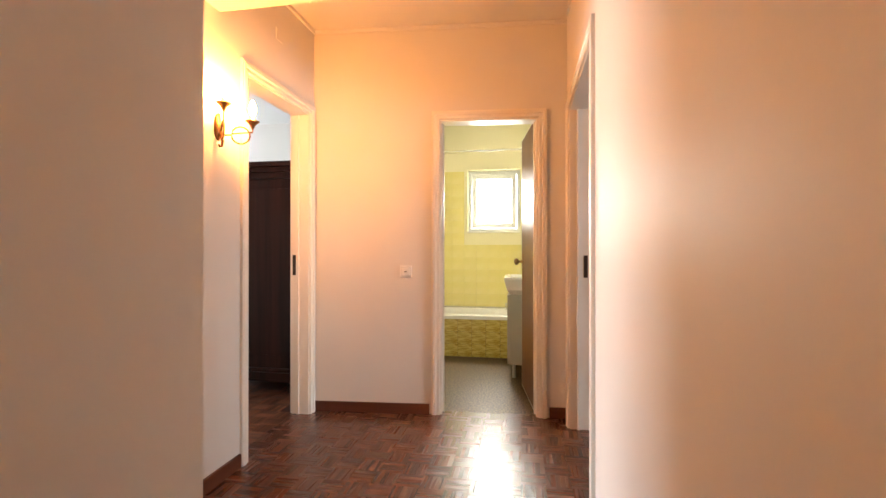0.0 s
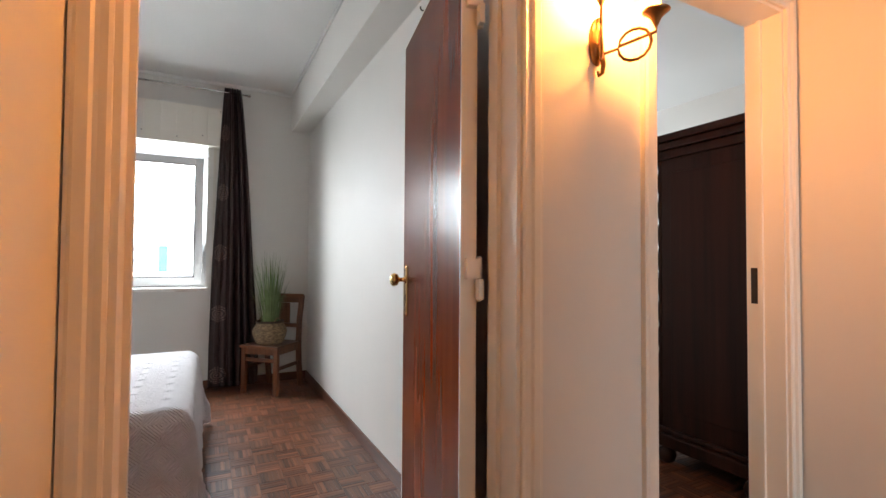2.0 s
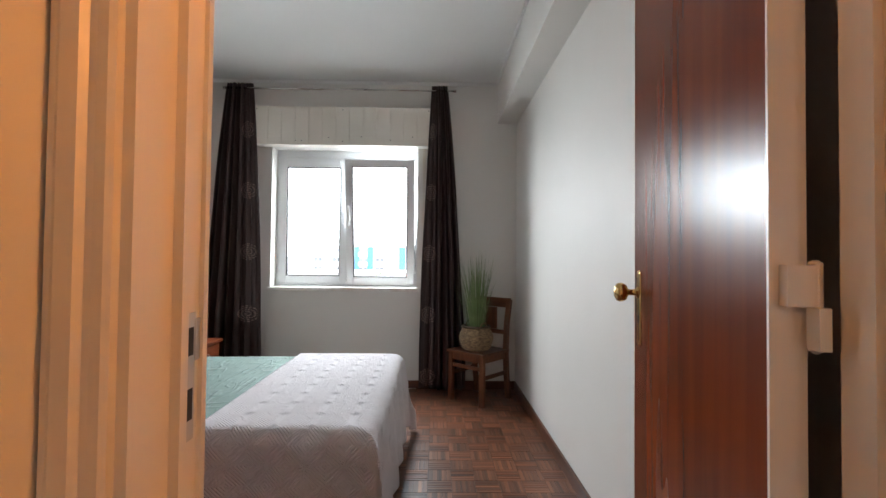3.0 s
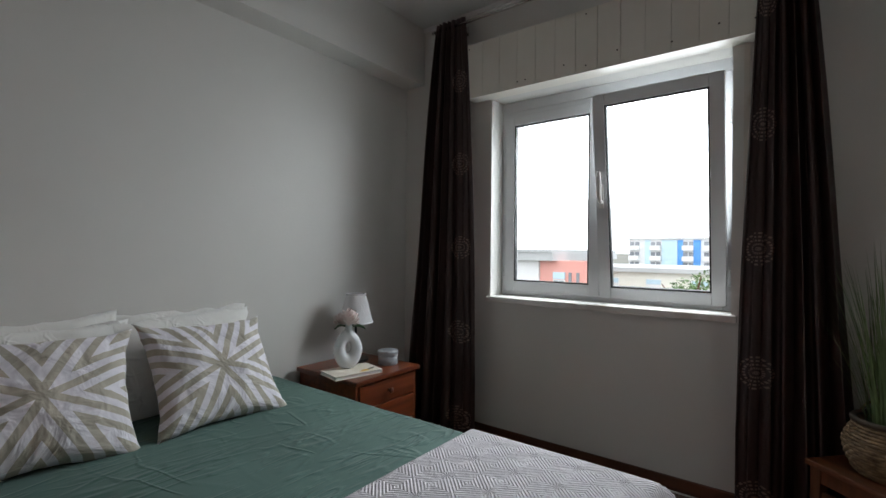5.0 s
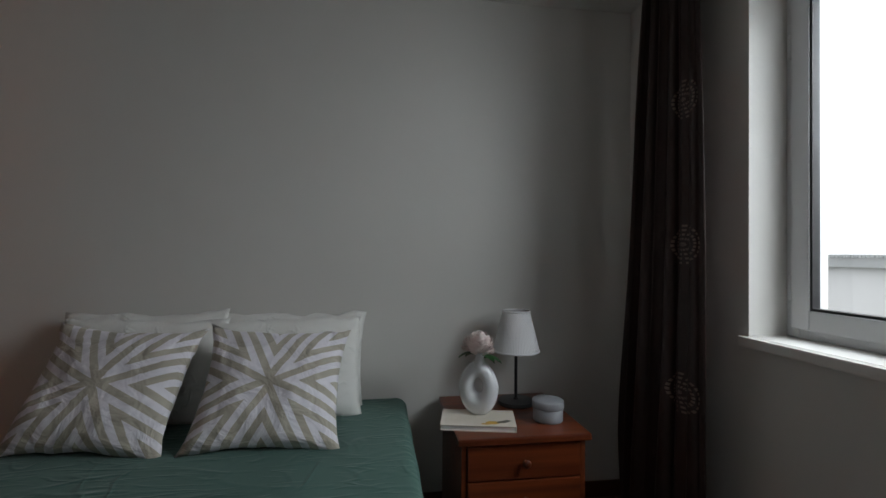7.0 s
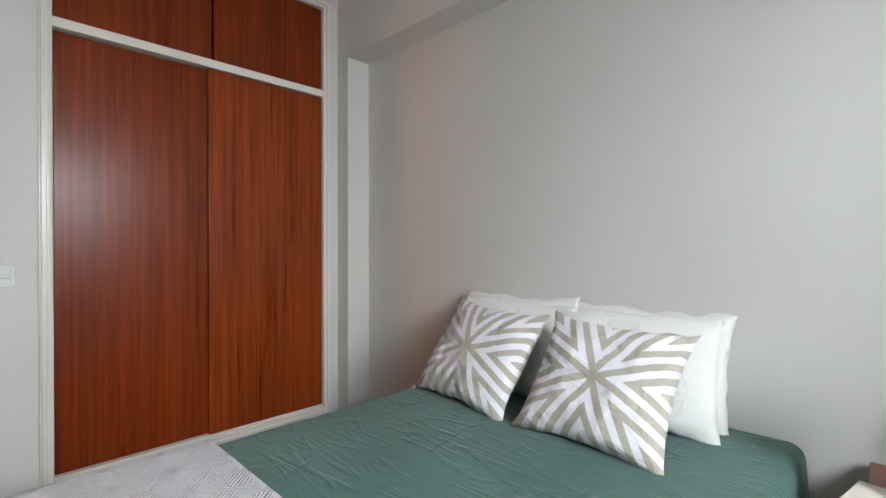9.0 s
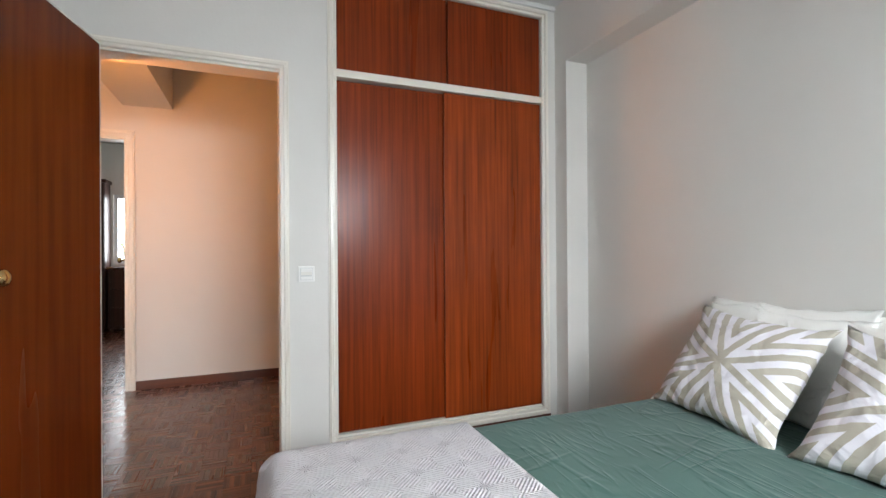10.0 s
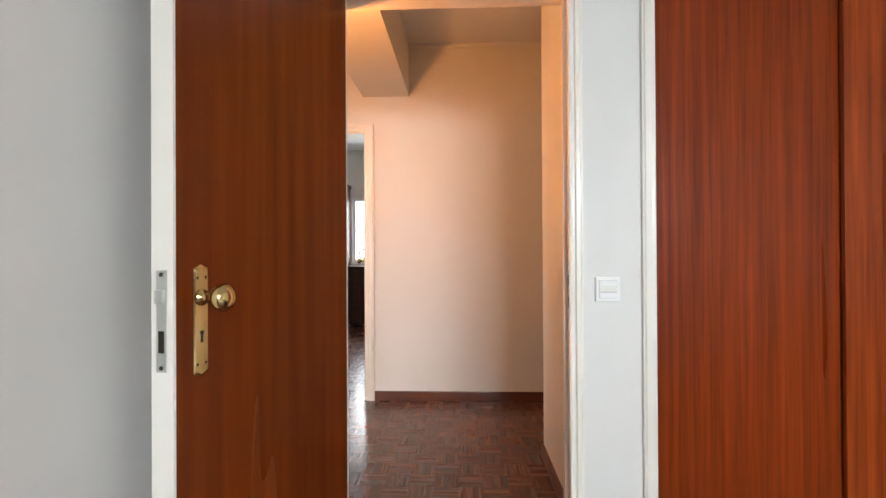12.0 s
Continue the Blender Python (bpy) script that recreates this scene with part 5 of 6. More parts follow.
# ---- bedroom ceiling lamp and floor cable ----
cl = thing("ceiling_lamp", (-2.50, 0.955, H - 0.0), "small dark and chrome spotlight bar on the ceiling", "ceiling lamp")
part("canopy", boxes((-0.03, 0.03, -0.13, 0.13, -0.022, 0.0), bevel=0.006), CHROME, cl)
for yy, mm in ((-0.105, CHROME), (0.105, BLACK)):
    bm = bmesh.new()
    tube(bm, [(0, yy, -0.02), (0.0, yy, -0.09)], 0.006, 8)
    arm = part("arm", bm, CHROME, cl, smooth=True)
    bm = bmesh.new()
    tube(bm, [(-0.035, yy, -0.085), (0.0, yy + 0.004, -0.105), (0.035, yy + 0.012, -0.140)], [0.016, 0.021, 0.023], 16)
    sp = part("spot", bm, mm, arm, smooth=True)
    bm = bmesh.new()
    tube(bm, [(0.030, yy + 0.011, -0.135), (0.044, yy + 0.014, -0.149)], [0.026, 0.026], 18)
    part("reflector_ring", bm, CHROME, sp, smooth=True)
cb = bmesh.new()
tube(cb, [(W + 0.02, 0.30, 0.006), (W + 0.022, 0.45, 0.006), (W + 0.045, 0.62, 0.006), (W + 0.085, 0.75, 0.006), (W + 0.06, 0.88, 0.006), (W + 0.024, 1.02, 0.006), (W + 0.02, 1.3, 0.006), (W + 0.02, 1.55, 0.006)], 0.0042, 8)
solid("power_cable", cb, CABLE, "white cable lying along the foot of the wall", "cable", smooth=True)

# small metal hook on the bedroom wall behind the open door
hook = thing("wall_hook", (-1.43, N, 2.255), "small grey metal hook on the wall above the open door", "hook")
part("plate", boxes((-0.010, 0.010, -0.003, 0.0, -0.014, 0.014), bevel=0.001), STEEL, hook)
bm = bmesh.new()
tube(bm, [(0, -0.002, 0.004), (0, -0.022, 0.002), (0, -0.028, 0.010), (0, -0.028, 0.018)], 0.0035, 8)
part("prong", bm, DARKMETAL, hook, smooth=True)

# small cover plate high on the hall wall
hp = bmesh.new()
box(hp, HW, HW + 0.006, 3.03, 3.10, 2.40, 2.47, bevel=0.002)
solid("cover_plate", hp, PAINT, "small painted cover plate high on the hall wall", "cover plate")

# ---- bathroom ----
tub = thing("bathtub", (0, 0, 0), "white enamel bathtub behind a tiled panel", "bathtub")
TY = 5.36
bm = bmesh.new()
x0, x1, y0b, y1b = BX0 + 0.01, BX1 - 0.01, TY - 0.02, BY1 - 0.012
rows = []
for inset, z in ((0.0, 0.40), (0.0, 0.435), (0.012, 0.445), (0.07, 0.443), (0.085, 0.43), (0.13, 0.20), (0.20, 0.09)):
    rows.append([bm.verts.new(p) for p in ((x0 + inset, y0b + inset, z), (x1 - inset, y0b + inset, z), (x1 - inset, y1b - inset, z), (x0 + inset, y1b - inset, z))])
for a, b in zip(rows, rows[1:]):
    for k in range(4):
        bm.faces.new((a[k], a[(k + 1) % 4], b[(k + 1) % 4], b[k]))
bm.faces.new(rows[-1])
part("tub", bm, ENAMEL, tub, "white enamel tub")
panel = part("panel", boxes((BX0 + 0.01, BX1 - 0.01, TY, TY + 0.05, 0.0, 0.40)), JOINT, tub, "tiled front panel")

bwn = thing("window_2", (0, 0, 0), "small white bathroom window with a frosted pane", "window", kind="structure")
wx0, wx1, wz0, wz1 = 0.29, 0.925, 1.363, 2.115
part("window_frame", boxes((wx0, wx0 + 0.04, BY1 + 0.10, BY1 + 0.16, wz0, wz1), (wx1 - 0.04, wx1, BY1 + 0.10, BY1 + 0.16, wz0, wz1),
                           (wx0 + 0.04, wx1 - 0.04, BY1 + 0.10, BY1 + 0.16, wz0, wz0 + 0.04), (wx0 + 0.04, wx1 - 0.04, BY1 + 0.10, BY1 + 0.16, wz1 - 0.04, wz1), bevel=0.003), PVC, bwn)
a0, a1, c0, c1 = wx0 + 0.044, wx1 - 0.044, wz0 + 0.044, wz1 - 0.044
s = part("sash", boxes((a0, a0 + 0.06, BY1 + 0.085, BY1 + 0.14, c0, c1), (a1 - 0.06, a1, BY1 + 0.085, BY1 + 0.14, c0, c1),
                       (a0 + 0.06, a1 - 0.06, BY1 + 0.085, BY1 + 0.14, c0, c0 + 0.06), (a0 + 0.06, a1 - 0.06, BY1 + 0.085, BY1 + 0.14, c1 - 0.06, c1), bevel=0.003), PVC, bwn)
p = part("pane", boxes((a0 + 0.06, a1 - 0.06, BY1 + 0.112, BY1 + 0.118, c0 + 0.06, c1 - 0.06)), FROSTED, s, "frosted pane")
p.visible_shadow = False
part("window_sill", boxes((wx0 - 0.005, wx1 + 0.005, BY1 - 0.02, BY1 + 0.10, wz0 - 0.018, wz0 - 0.001), bevel=0.003), ENAMEL, bwn, "white tiled sill")

van = thing("vanity_unit", (0, 0, 0), "bathroom vanity cabinet toned for shade, with a white basin", "vanity")
VX0, VX1, VY0, VY1 = 0.845, 1.41, 4.60, 5.16
part("cabinet", boxes((VX0, VX1, VY0, VY1, 0.12, 0.74), bevel=0.004), VANITY, van, "lacquered cabinet, grey-beige for its shade")
for xx in (VX0 + 0.04, VX1 - 0.04):
    for yy in (VY0 + 0.04, VY1 - 0.04):
        bm = bmesh.new()
        lathe(bm, [(0.016, 0), (0.016, 0.12)], (xx, yy, 0), 12)
        part("leg", bm, STEEL, van)
dd = part("door", boxes((VX0 - 0.018, VX0, VY0 + 0.005, VY1 - 0.005, 0.125, 0.735), bevel=0.003), VANITY, van)
part("handle", boxes((VX0 - 0.034, VX0 - 0.026, VY0 + 0.03, VY0 + 0.05, 0.60, 0.66), (VX0 - 0.028, VX0 - 0.018, VY0 + 0.036, VY0 + 0.044, 0.605, 0.612), (VX0 - 0.028, VX0 - 0.018, VY0 + 0.036, VY0 + 0.044, 0.648, 0.655)), STEEL, dd, "small steel handle")
bm = bmesh.new()
rows = []
for inset, z in ((0.03, 0.74), (0.0, 0.78), (-0.025, 0.875), (-0.025, 0.892), (0.015, 0.892), (0.04, 0.86), (0.10, 0.79)):
    rows.append([bm.verts.new(p) for p in ((VX0 - 0.02 + inset, VY0 + inset, z), (VX1 - max(inset, 0), VY0 + inset, z), (VX1 - max(inset, 0), VY1 - inset, z), (VX0 - 0.02 + inset, VY1 - inset, z))])
for a, b in zip(rows, rows[1:]):
    for k in range(4):
        bm.faces.new((a[k], a[(k + 1) % 4], b[(k + 1) % 4], b[k]))
bm.faces.new(rows[0][::-1])
bm.faces.new(rows[-1])
part("basin", bm, ENAMEL, van, "white ceramic basin")
part("tap", boxes((VX1 - 0.10, VX1 - 0.06, 4.86, 4.90, 0.86, 0.99), (VX1 - 0.21, VX1 - 0.06, 4.868, 4.892, 0.97, 0.99), bevel=0.005), CHROME, van, "chrome tap")
rail = bmesh.new()
tube(rail, [(BX0 + 0.05, TY + 0.06, 2.20), (BX1 - 0.01, TY + 0.06, 2.20)], 0.009, 10)
solid("shower_rail", rail, CHROME, "thin shower curtain rail above the bathtub", "rail", smooth=True)

# ---- second bedroom: armoire and bed ----
arm_t = thing("armoire", (0, 0, 0), "antique dark wooden armoire with turned corner columns", "armoire")
AX0, AX1, AY0, AY1 = -1.335, -0.765, 3.83, 5.20
part("body", boxes((AX0 + 0.03, AX1, AY0 + 0.02, AY1 - 0.02, 0.17, 1.74), bevel=0.004), DARKWOOD, arm_t)
part("side_panel", boxes((AX0 + 0.09, AX1 - 0.06, AY0 + 0.012, AY0 + 0.022, 0.30, 1.62), bevel=0.003), DARKWOOD, arm_t)
part("base_moulding", boxes((AX0 - 0.02, AX1 + 0.005, AY0 - 0.015, AY1 + 0.015, 0.10, 0.17), (AX0, AX1, AY0, AY1, 0.17, 0.20), bevel=0.008), DARKWOOD, arm_t)
part("cornice", boxes((AX0, AX1, AY0, AY1, 1.70, 1.75), (AX0 - 0.03, AX1, AY0 - 0.02, AY1 + 0.02, 1.75, 1.79), (AX0 - 0.07, AX1, AY0 - 0.045, AY1 + 0.045, 1.79, 1.83), bevel=0.008), DARKWOOD, arm_t)
for yy in (AY0 + 0.035, AY1 - 0.035):
    prof = [(0.022, 0.20)]
    for k in range(44):
        z = 0.22 + k * (1.46 / 43)
        prof.append((0.0185 + 0.0085 * math.sin(k * 1.5708 * 0.93), z))
    prof.append((0.024, 1.70))
    bm = bmesh.new()
    lathe(bm, prof, (AX0 + 0.012, yy, 0), 14)
    part("turned_column", bm, DARKWOOD, arm_t, "turned bead column", True)
for xx, yy in ((AX0 + 0.04, AY0 + 0.04), (AX1 - 0.06, AY0 + 0.04), (AX0 + 0.04, AY1 - 0.04), (AX1 - 0.06, AY1 - 0.04)):
    bm = bmesh.new()
    lathe(bm, [(0.020, 0.0), (0.042, 0.014), (0.050, 0.042), (0.042, 0.072), (0.024, 0.085), (0.032, 0.10)], (xx, yy, 0), 18)
    part("bun_foot", bm, DARKWOOD, arm_t, "turned bun foot", True)
for a0, a1 in ((AY0 + 0.08, (AY0 + AY1) / 2 - 0.003), ((AY0 + AY1) / 2 + 0.003, AY1 - 0.08)):
    part("door", boxes((AX0 + 0.012, AX0 + 0.032, a0, a1, 0.22, 1.69), bevel=0.005), DARKWOOD, arm_t)

bed2 = thing("spindle_bed", (0, 0, 0), "dark turned-spindle bed with pale bedding", "bed")
part("mattress", boxes((-3.45, -2.05, 3.75, 5.55, 0.30, 0.62), bevel=0.05), LINEN2, bed2, "pale grey bedding")
part("rail", boxes((-3.47, -3.44, 3.72, 5.58, 0.25, 0.38), bevel=0.005), DARKWOOD, bed2)
part("rail", boxes((-2.06, -2.03, 3.72, 5.58, 0.25, 0.38), bevel=0.005), DARKWOOD, bed2)
for xx in (-3.45, -2.05):
    for yy, top in ((3.72, 0.75), (5.60, 1.30)):
        bm = bmesh.new()
        prof = [(0.03, 0.0), (0.03, 0.4)]
        for k in range(24):
            prof.append((0.024 + 0.011 * math.sin(k * 1.45), 0.42 + (top - 0.5) * k / 23))
        prof += [(0.02, top - 0.06), (0.035, top - 0.03), (0.012, top)]
        lathe(bm, prof, (xx, yy, 0), 14)
        part("post", bm, DARKWOOD, bed2, "turned bed post", True)
for z in (0.72, 0.98, 1.16):
    part("head_rail", boxes((-3.42, -2.08, 5.585, 5.615, z, z + 0.04), bevel=0.006), DARKWOOD, bed2)
for k in range(14):
    xx = -3.36 + k * 0.095
    for zb, zt in ((0.76, 0.98), (1.02, 1.16)):
        bm = bmesh.new()
        n2 = 9
        lathe(bm, [(0.008 + 0.006 * abs(math.sin(j * 1.1 + 0.6)), zb + (zt - zb) * j / (n2 - 1)) for j in range(n2)], (xx, 5.60, 0), 10)
        part("spindle", bm, DARKWOOD, bed2, "turned spindle", True)
for xx in (-3.1, -2.4):
    cushion("pillow", 0.6, 0.42, 0.16, leaning(xx, 5.42, 0.80, -24, 0), "pale pillow on the spindle bed", "pillow", LINEN2, "pillows on the spindle bed", xx)
window2 = thing("window_3", (0, 0, 0), "white window of the second bedroom", "window", kind="structure")
part("window_frame", ring(W - 0.23, W - 0.17, 3.9, 5.2, 0.9, 2.1, 0.05), PVC, window2)
part("mullion", boxes((W - 0.23, W - 0.17, 4.52, 4.58, 0.95, 2.05), bevel=0.004), PVC, window2)

# ---- third room ----
door_leaf((HE + 0.135, D3[0] - 0.005, 0), 15.5, 0.80, "open dark mahogany door seen from its edge", DOORWOOD)
dk = thing("dresser", (0.06, 0, 0), "dark antique dresser with a turned gallery", "dresser")
part("body", boxes((1.47, 2.35, 4.42, 4.90, 0.14, 0.80), bevel=0.006), DARKWOOD, dk)
part("top", boxes((1.44, 2.38, 4.39, 4.92, 0.80, 0.83), bevel=0.006), DARKWOOD, dk)
for z0d, z1d in ((0.18, 0.36), (0.38, 0.57), (0.59, 0.78)):
    part("drawer", boxes((1.52, 2.30, 4.405, 4.42, z0d, z1d), bevel=0.005), DARKWOOD, dk)
for xx in (1.50, 2.32):
    for yy in (4.45, 4.87):
        bm = bmesh.new()
        lathe(bm, [(0.018, 0), (0.034, 0.03), (0.02, 0.08), (0.03, 0.14)], (xx, yy, 0), 14)
        part("foot", bm, DARKWOOD, dk, smooth=True)
part("gallery_rail", boxes((1.48, 2.34, 4.84, 4.86, 0.95, 0.975), bevel=0.004), DARKWOOD, dk)
for k in range(9):
    bm = bmesh.new()
    lathe(bm, [(0.012, 0.83), (0.020, 0.85), (0.009, 0.875), (0.021, 0.90), (0.009, 0.925), (0.020, 0.95), (0.010, 0.985), (0.022, 1.005), (0.008, 1.03), (0.012, 1.045), (0.002, 1.06)], (1.50 + k * 0.103, 4.85, 0), 12)
    part("finial", bm, DARKWOOD, dk, "turned finial", True)
stool = thing("stool", (1.665, 4.05, 0), "dark wooden stool with a red cushion", "stool")
bm = bmesh.new()
lathe(bm, [(0.17, 0.40), (0.18, 0.42), (0.17, 0.44)], (0, 0, 0), 28)
part("seat", bm, DARKWOOD, stool)
bm = bmesh.new()
lathe(bm, [(0.15, 0.44), (0.17, 0.46), (0.155, 0.485), (0.06, 0.497), (0.01, 0.498)], (0, 0, 0), 28)
part("cushion_pad", bm, REDCLOTH, stool, "red cushion pad", True)
for a in (0.8, 2.4, 3.9, 5.5):
    bm = bmesh.new()
    tube(bm, [(0.10 * math.cos(a), 0.10 * math.sin(a), 0.40), (0.16 * math.cos(a), 0.16 * math.sin(a), 0.0)], 0.016, 10)
    part("leg", bm, DARKWOOD, stool)
cup = thing("tall_cupboard", (4.50, 3.90, 0), "tall dark wooden cupboard beside the window", "cupboard")
part("carcass", boxes((0.02, 0.29, -0.42, 0.42, 0.06, 2.08), bevel=0.004), DARKWOOD, cup)
part("plinth", boxes((0.03, 0.28, -0.40, 0.40, 0.0, 0.06)), DARKWOOD, cup)
part("cornice", boxes((-0.01, 0.29, -0.44, 0.44, 2.08, 2.13), bevel=0.008), DARKWOOD, cup)
for ya, yb, yh in ((-0.415, -0.003, -0.05), (0.003, 0.415, 0.05)):
    dr = part("door", boxes((0.0, 0.02, ya, yb, 0.08, 2.06), bevel=0.003), DARKWOOD, cup)
    part("handle", boxes((-0.025, -0.015, yh - 0.006, yh + 0.006, 0.98, 1.10), (-0.018, 0.0, yh - 0.004, yh + 0.004, 0.99, 1.0), (-0.018, 0.0, yh - 0.004, yh + 0.004, 1.08, 1.09), bevel=0.002), OLDBRASS, dr, "aged brass handle")
chest = thing("low_chest", (4.52, 2.95, 0), "low dark wooden chest under the window", "chest")
part("body", boxes((0.0, 0.27, -0.50, 0.50, 0.05, 0.88), bevel=0.005), DARKWOOD, chest)
part("top", boxes((-0.015, 0.27, -0.515, 0.515, 0.88, 0.91), bevel=0.006), DARKWOOD, chest)
for yy in (-0.45, 0.45):
    for xx in (0.03, 0.24):
        part("foot", boxes((xx - 0.02, xx + 0.02, yy - 0.02, yy + 0.02, 0.0, 0.05)), DARKWOOD, chest)
for za, zb in ((0.09, 0.34), (0.35, 0.60), (0.61, 0.86)):
    dr = part("drawer", boxes((-0.012, 0.0, -0.47, 0.47, za, zb), bevel=0.003), DARKWOOD, chest)
    for yy in (-0.25, 0.25):
        bm = bmesh.new()
        lathe(bm, [(0.004, -0.012), (0.005, -0.022), (0.011, -0.030), (0.006, -0.036)], (0, yy, (za + zb) / 2), 12, "x")
        part("knob", bm, OLDBRASS, dr)

window3 = thing("window_4", (0, 0, 0), "white window of the third room", "window", kind="structure")
part("window_frame", ring(4.83, 4.89, 2.20, 3.45, 0.95, 1.95, 0.05), PVC, window3)
part("mullion", boxes((4.83, 4.89, 2.80, 2.86, 1.0, 1.90), bevel=0.004), PVC, window3)

# ---- outside ----
GZ = -9.5
FARWHITE = surface("white_render", (0.74, 0.75, 0.76), (0.80, 0.81, 0.82), 0.8, (0.3, 0.3, 0.3), 3, 0.05)
FARRED = surface("pink_red_render", (0.72, 0.33, 0.29), (0.78, 0.40, 0.35), 0.8, (0.3, 0.3, 0.3), 3, 0.05)
FARYELLOW = surface("pale_yellow_render", (0.80, 0.80, 0.72), (0.84, 0.84, 0.77), 0.8, (0.3, 0.3, 0.3), 3, 0.05)
FARGREY = surface("grey_roofing", (0.42, 0.44, 0.45), (0.52, 0.54, 0.55), 0.7, (0.4, 0.4, 0.4), 3, 0.05)
FARBLUE = surface("blue_panel", (0.08, 0.30, 0.72), (0.12, 0.36, 0.78), 0.6, (0.3, 0.3, 0.3), 3, 0.03)
FARLIGHTBLUE = surface("light_blue_panel", (0.50, 0.68, 0.78), (0.56, 0.73, 0.82), 0.6, (0.3, 0.3, 0.3), 3, 0.03)
FARGLASS = surface("far_window_glass", (0.22, 0.24, 0.27), (0.30, 0.32, 0.35), 0.12, (0.4, 0.4, 0.4), 3, 0.0)
GROUND = surface("street_ground", (0.10, 0.11, 0.09), (0.20, 0.20, 0.18), 0.9, (0.05, 0.05, 0.05), 2, 0.1)
solid("ground", boxes((-2500, 400, -2500, 2500, GZ - 0.3, GZ)), GROUND, "pale street ground far below the window", "ground", "structure")


def facade_windows(house, x, cells, w, h, material=FARGLASS, shutter=None):
    for y, z in cells:
        wd = part("window", boxes((x, x + 0.12, y - w / 2 - 0.1, y + w / 2 + 0.1, z - h / 2 - 0.1, z + h / 2 + 0.1)), FARWHITE, house)
        part("pane", boxes((x + 0.12, x + 0.15, y - w / 2, y - 0.04, z - h / 2, z + h / 2), (x + 0.12, x + 0.15, y + 0.04, y + w / 2, z - h / 2, z + h / 2)), material, wd)
        if shutter:
            part("shutter", boxes((x, x + 0.16, y - w / 2 - 0.1, y + w / 2 + 0.1, z + h / 2 + 0.15, z + h / 2 + 0.75)), shutter, wd)


hw = thing("white_building", (0, 0, 0), "white rendered building with corrugated roof edge", "building")
part("wall", boxes((-58, -40, -60, -16.5, GZ, 0.30)), FARWHITE, hw)
part("fascia", boxes((-58, -39.4, -60, -14.9, 0.30, 1.05)), FARGREY, hw, "grey roof fascia")
roofbm = bmesh.new()
for k in range(150):
    yk = -60 + k * 0.3005
    box(roofbm, -58, -39.2, yk, yk + 0.16, 1.05, 1.17 + 0.12 * (k % 2))
part("roof", roofbm, FARGREY, hw, "corrugated roof edge")
facade_windows(hw, -40.0, [(-25.55, -1.65), (-33.0, -1.65), (-25.55, -4.9), (-33.0, -4.9), (-20.0, -4.9)], 1.5, 1.1, shutter=FARLIGHTBLUE)
hr = thing("red_building", (0, 0, 0), "pink-red rendered wing beside the white building", "building")
part("wall", boxes((-42.5, -40.2, -16.45, -12.4, GZ, 0.30)), FARRED, hr)
facade_windows(hr, -40.2, [(-14.6, -1.9)], 0.9, 0.9, shutter=FARLIGHTBLUE)
for yy in (-13.6, -12.9):
    part("slit_window", boxes((-40.2, -40.1, yy - 0.12, yy + 0.12, -2.4, -0.7)), FARGLASS, hr)
hy = thing("yellow_building", (0, 0, 0), "long pale yellow building with grey roof and blue blinds", "building")
part("wall", boxes((-64, -50, -17.5, 22, GZ, -0.85)), FARYELLOW, hy)
part("roof", boxes((-64.4, -49.5, -18, 22.5, -0.85, -0.42)), FARGREY, hy, "grey corrugated roof")
for yy in (-13.0, -9.0, -5.0, -1.0, 3.0, 7.0):
    wd = part("window", boxes((-50, -49.88, yy - 0.7, yy + 0.7, -2.55, -1.5)), FARWHITE, hy)
    part("blind", boxes((-49.88, -49.84, yy - 0.65, yy + 0.65, -2.0, -1.55)), FARLIGHTBLUE, wd, "pale blue blind")
for k in range(5):
    part("slit_window", boxes((-50, -49.86, -16.4 + k * 0.42, -16.12 + k * 0.42, -2.9, -1.6)), FARGLASS, hy)
hb2 = thing("blue_building", (0, 0, 0), "white and blue panelled apartment building in the distance", "building")
part("wall", boxes((-104, -90, -22.2, 6, GZ, 3.5)), FARWHITE, hb2)
part("roof", boxes((-104.5, -89.6, -22.6, 6.4, 3.5, 3.75)), FARWHITE, hb2)
for yy, w2 in ((-19.0, 1.6), (-12.6, 1.2)):
    part("roof_house", boxes((-100, -94, yy - w2, yy + w2, 3.75, 5.0)), FARWHITE, hb2)
for y0p, y1p, mm in ((-19.4, -18.5, FARLIGHTBLUE), (-16.6, -14.1, FARLIGHTBLUE), (-14.05, -13.2, FARBLUE), (-11.6, -10.5, FARBLUE), (-8.0, -5.5, FARLIGHTBLUE), (-5.4, -4.2, FARBLUE)):
    part("colour_panel", boxes((-90, -89.85, y0p, y1p, GZ, 3.3)), mm, hb2)
for z in (2.75, 0.9, -0.9):
    for yy in (-21.2, -17.6, -12.4, -9.2, -3.0):
        bal = part("balcony", boxes((-90, -89.0, yy - 0.85, yy + 0.85, z - 1.25, z - 0.45)), FARWHITE, hb2)
        part("pane", boxes((-89.98, -89.9, yy - 0.8, yy - 0.1, z - 0.4, z + 0.25), (-89.98, -89.9, yy + 0.1, yy + 0.8, z - 0.4, z + 0.25)), FARGLASS, bal)


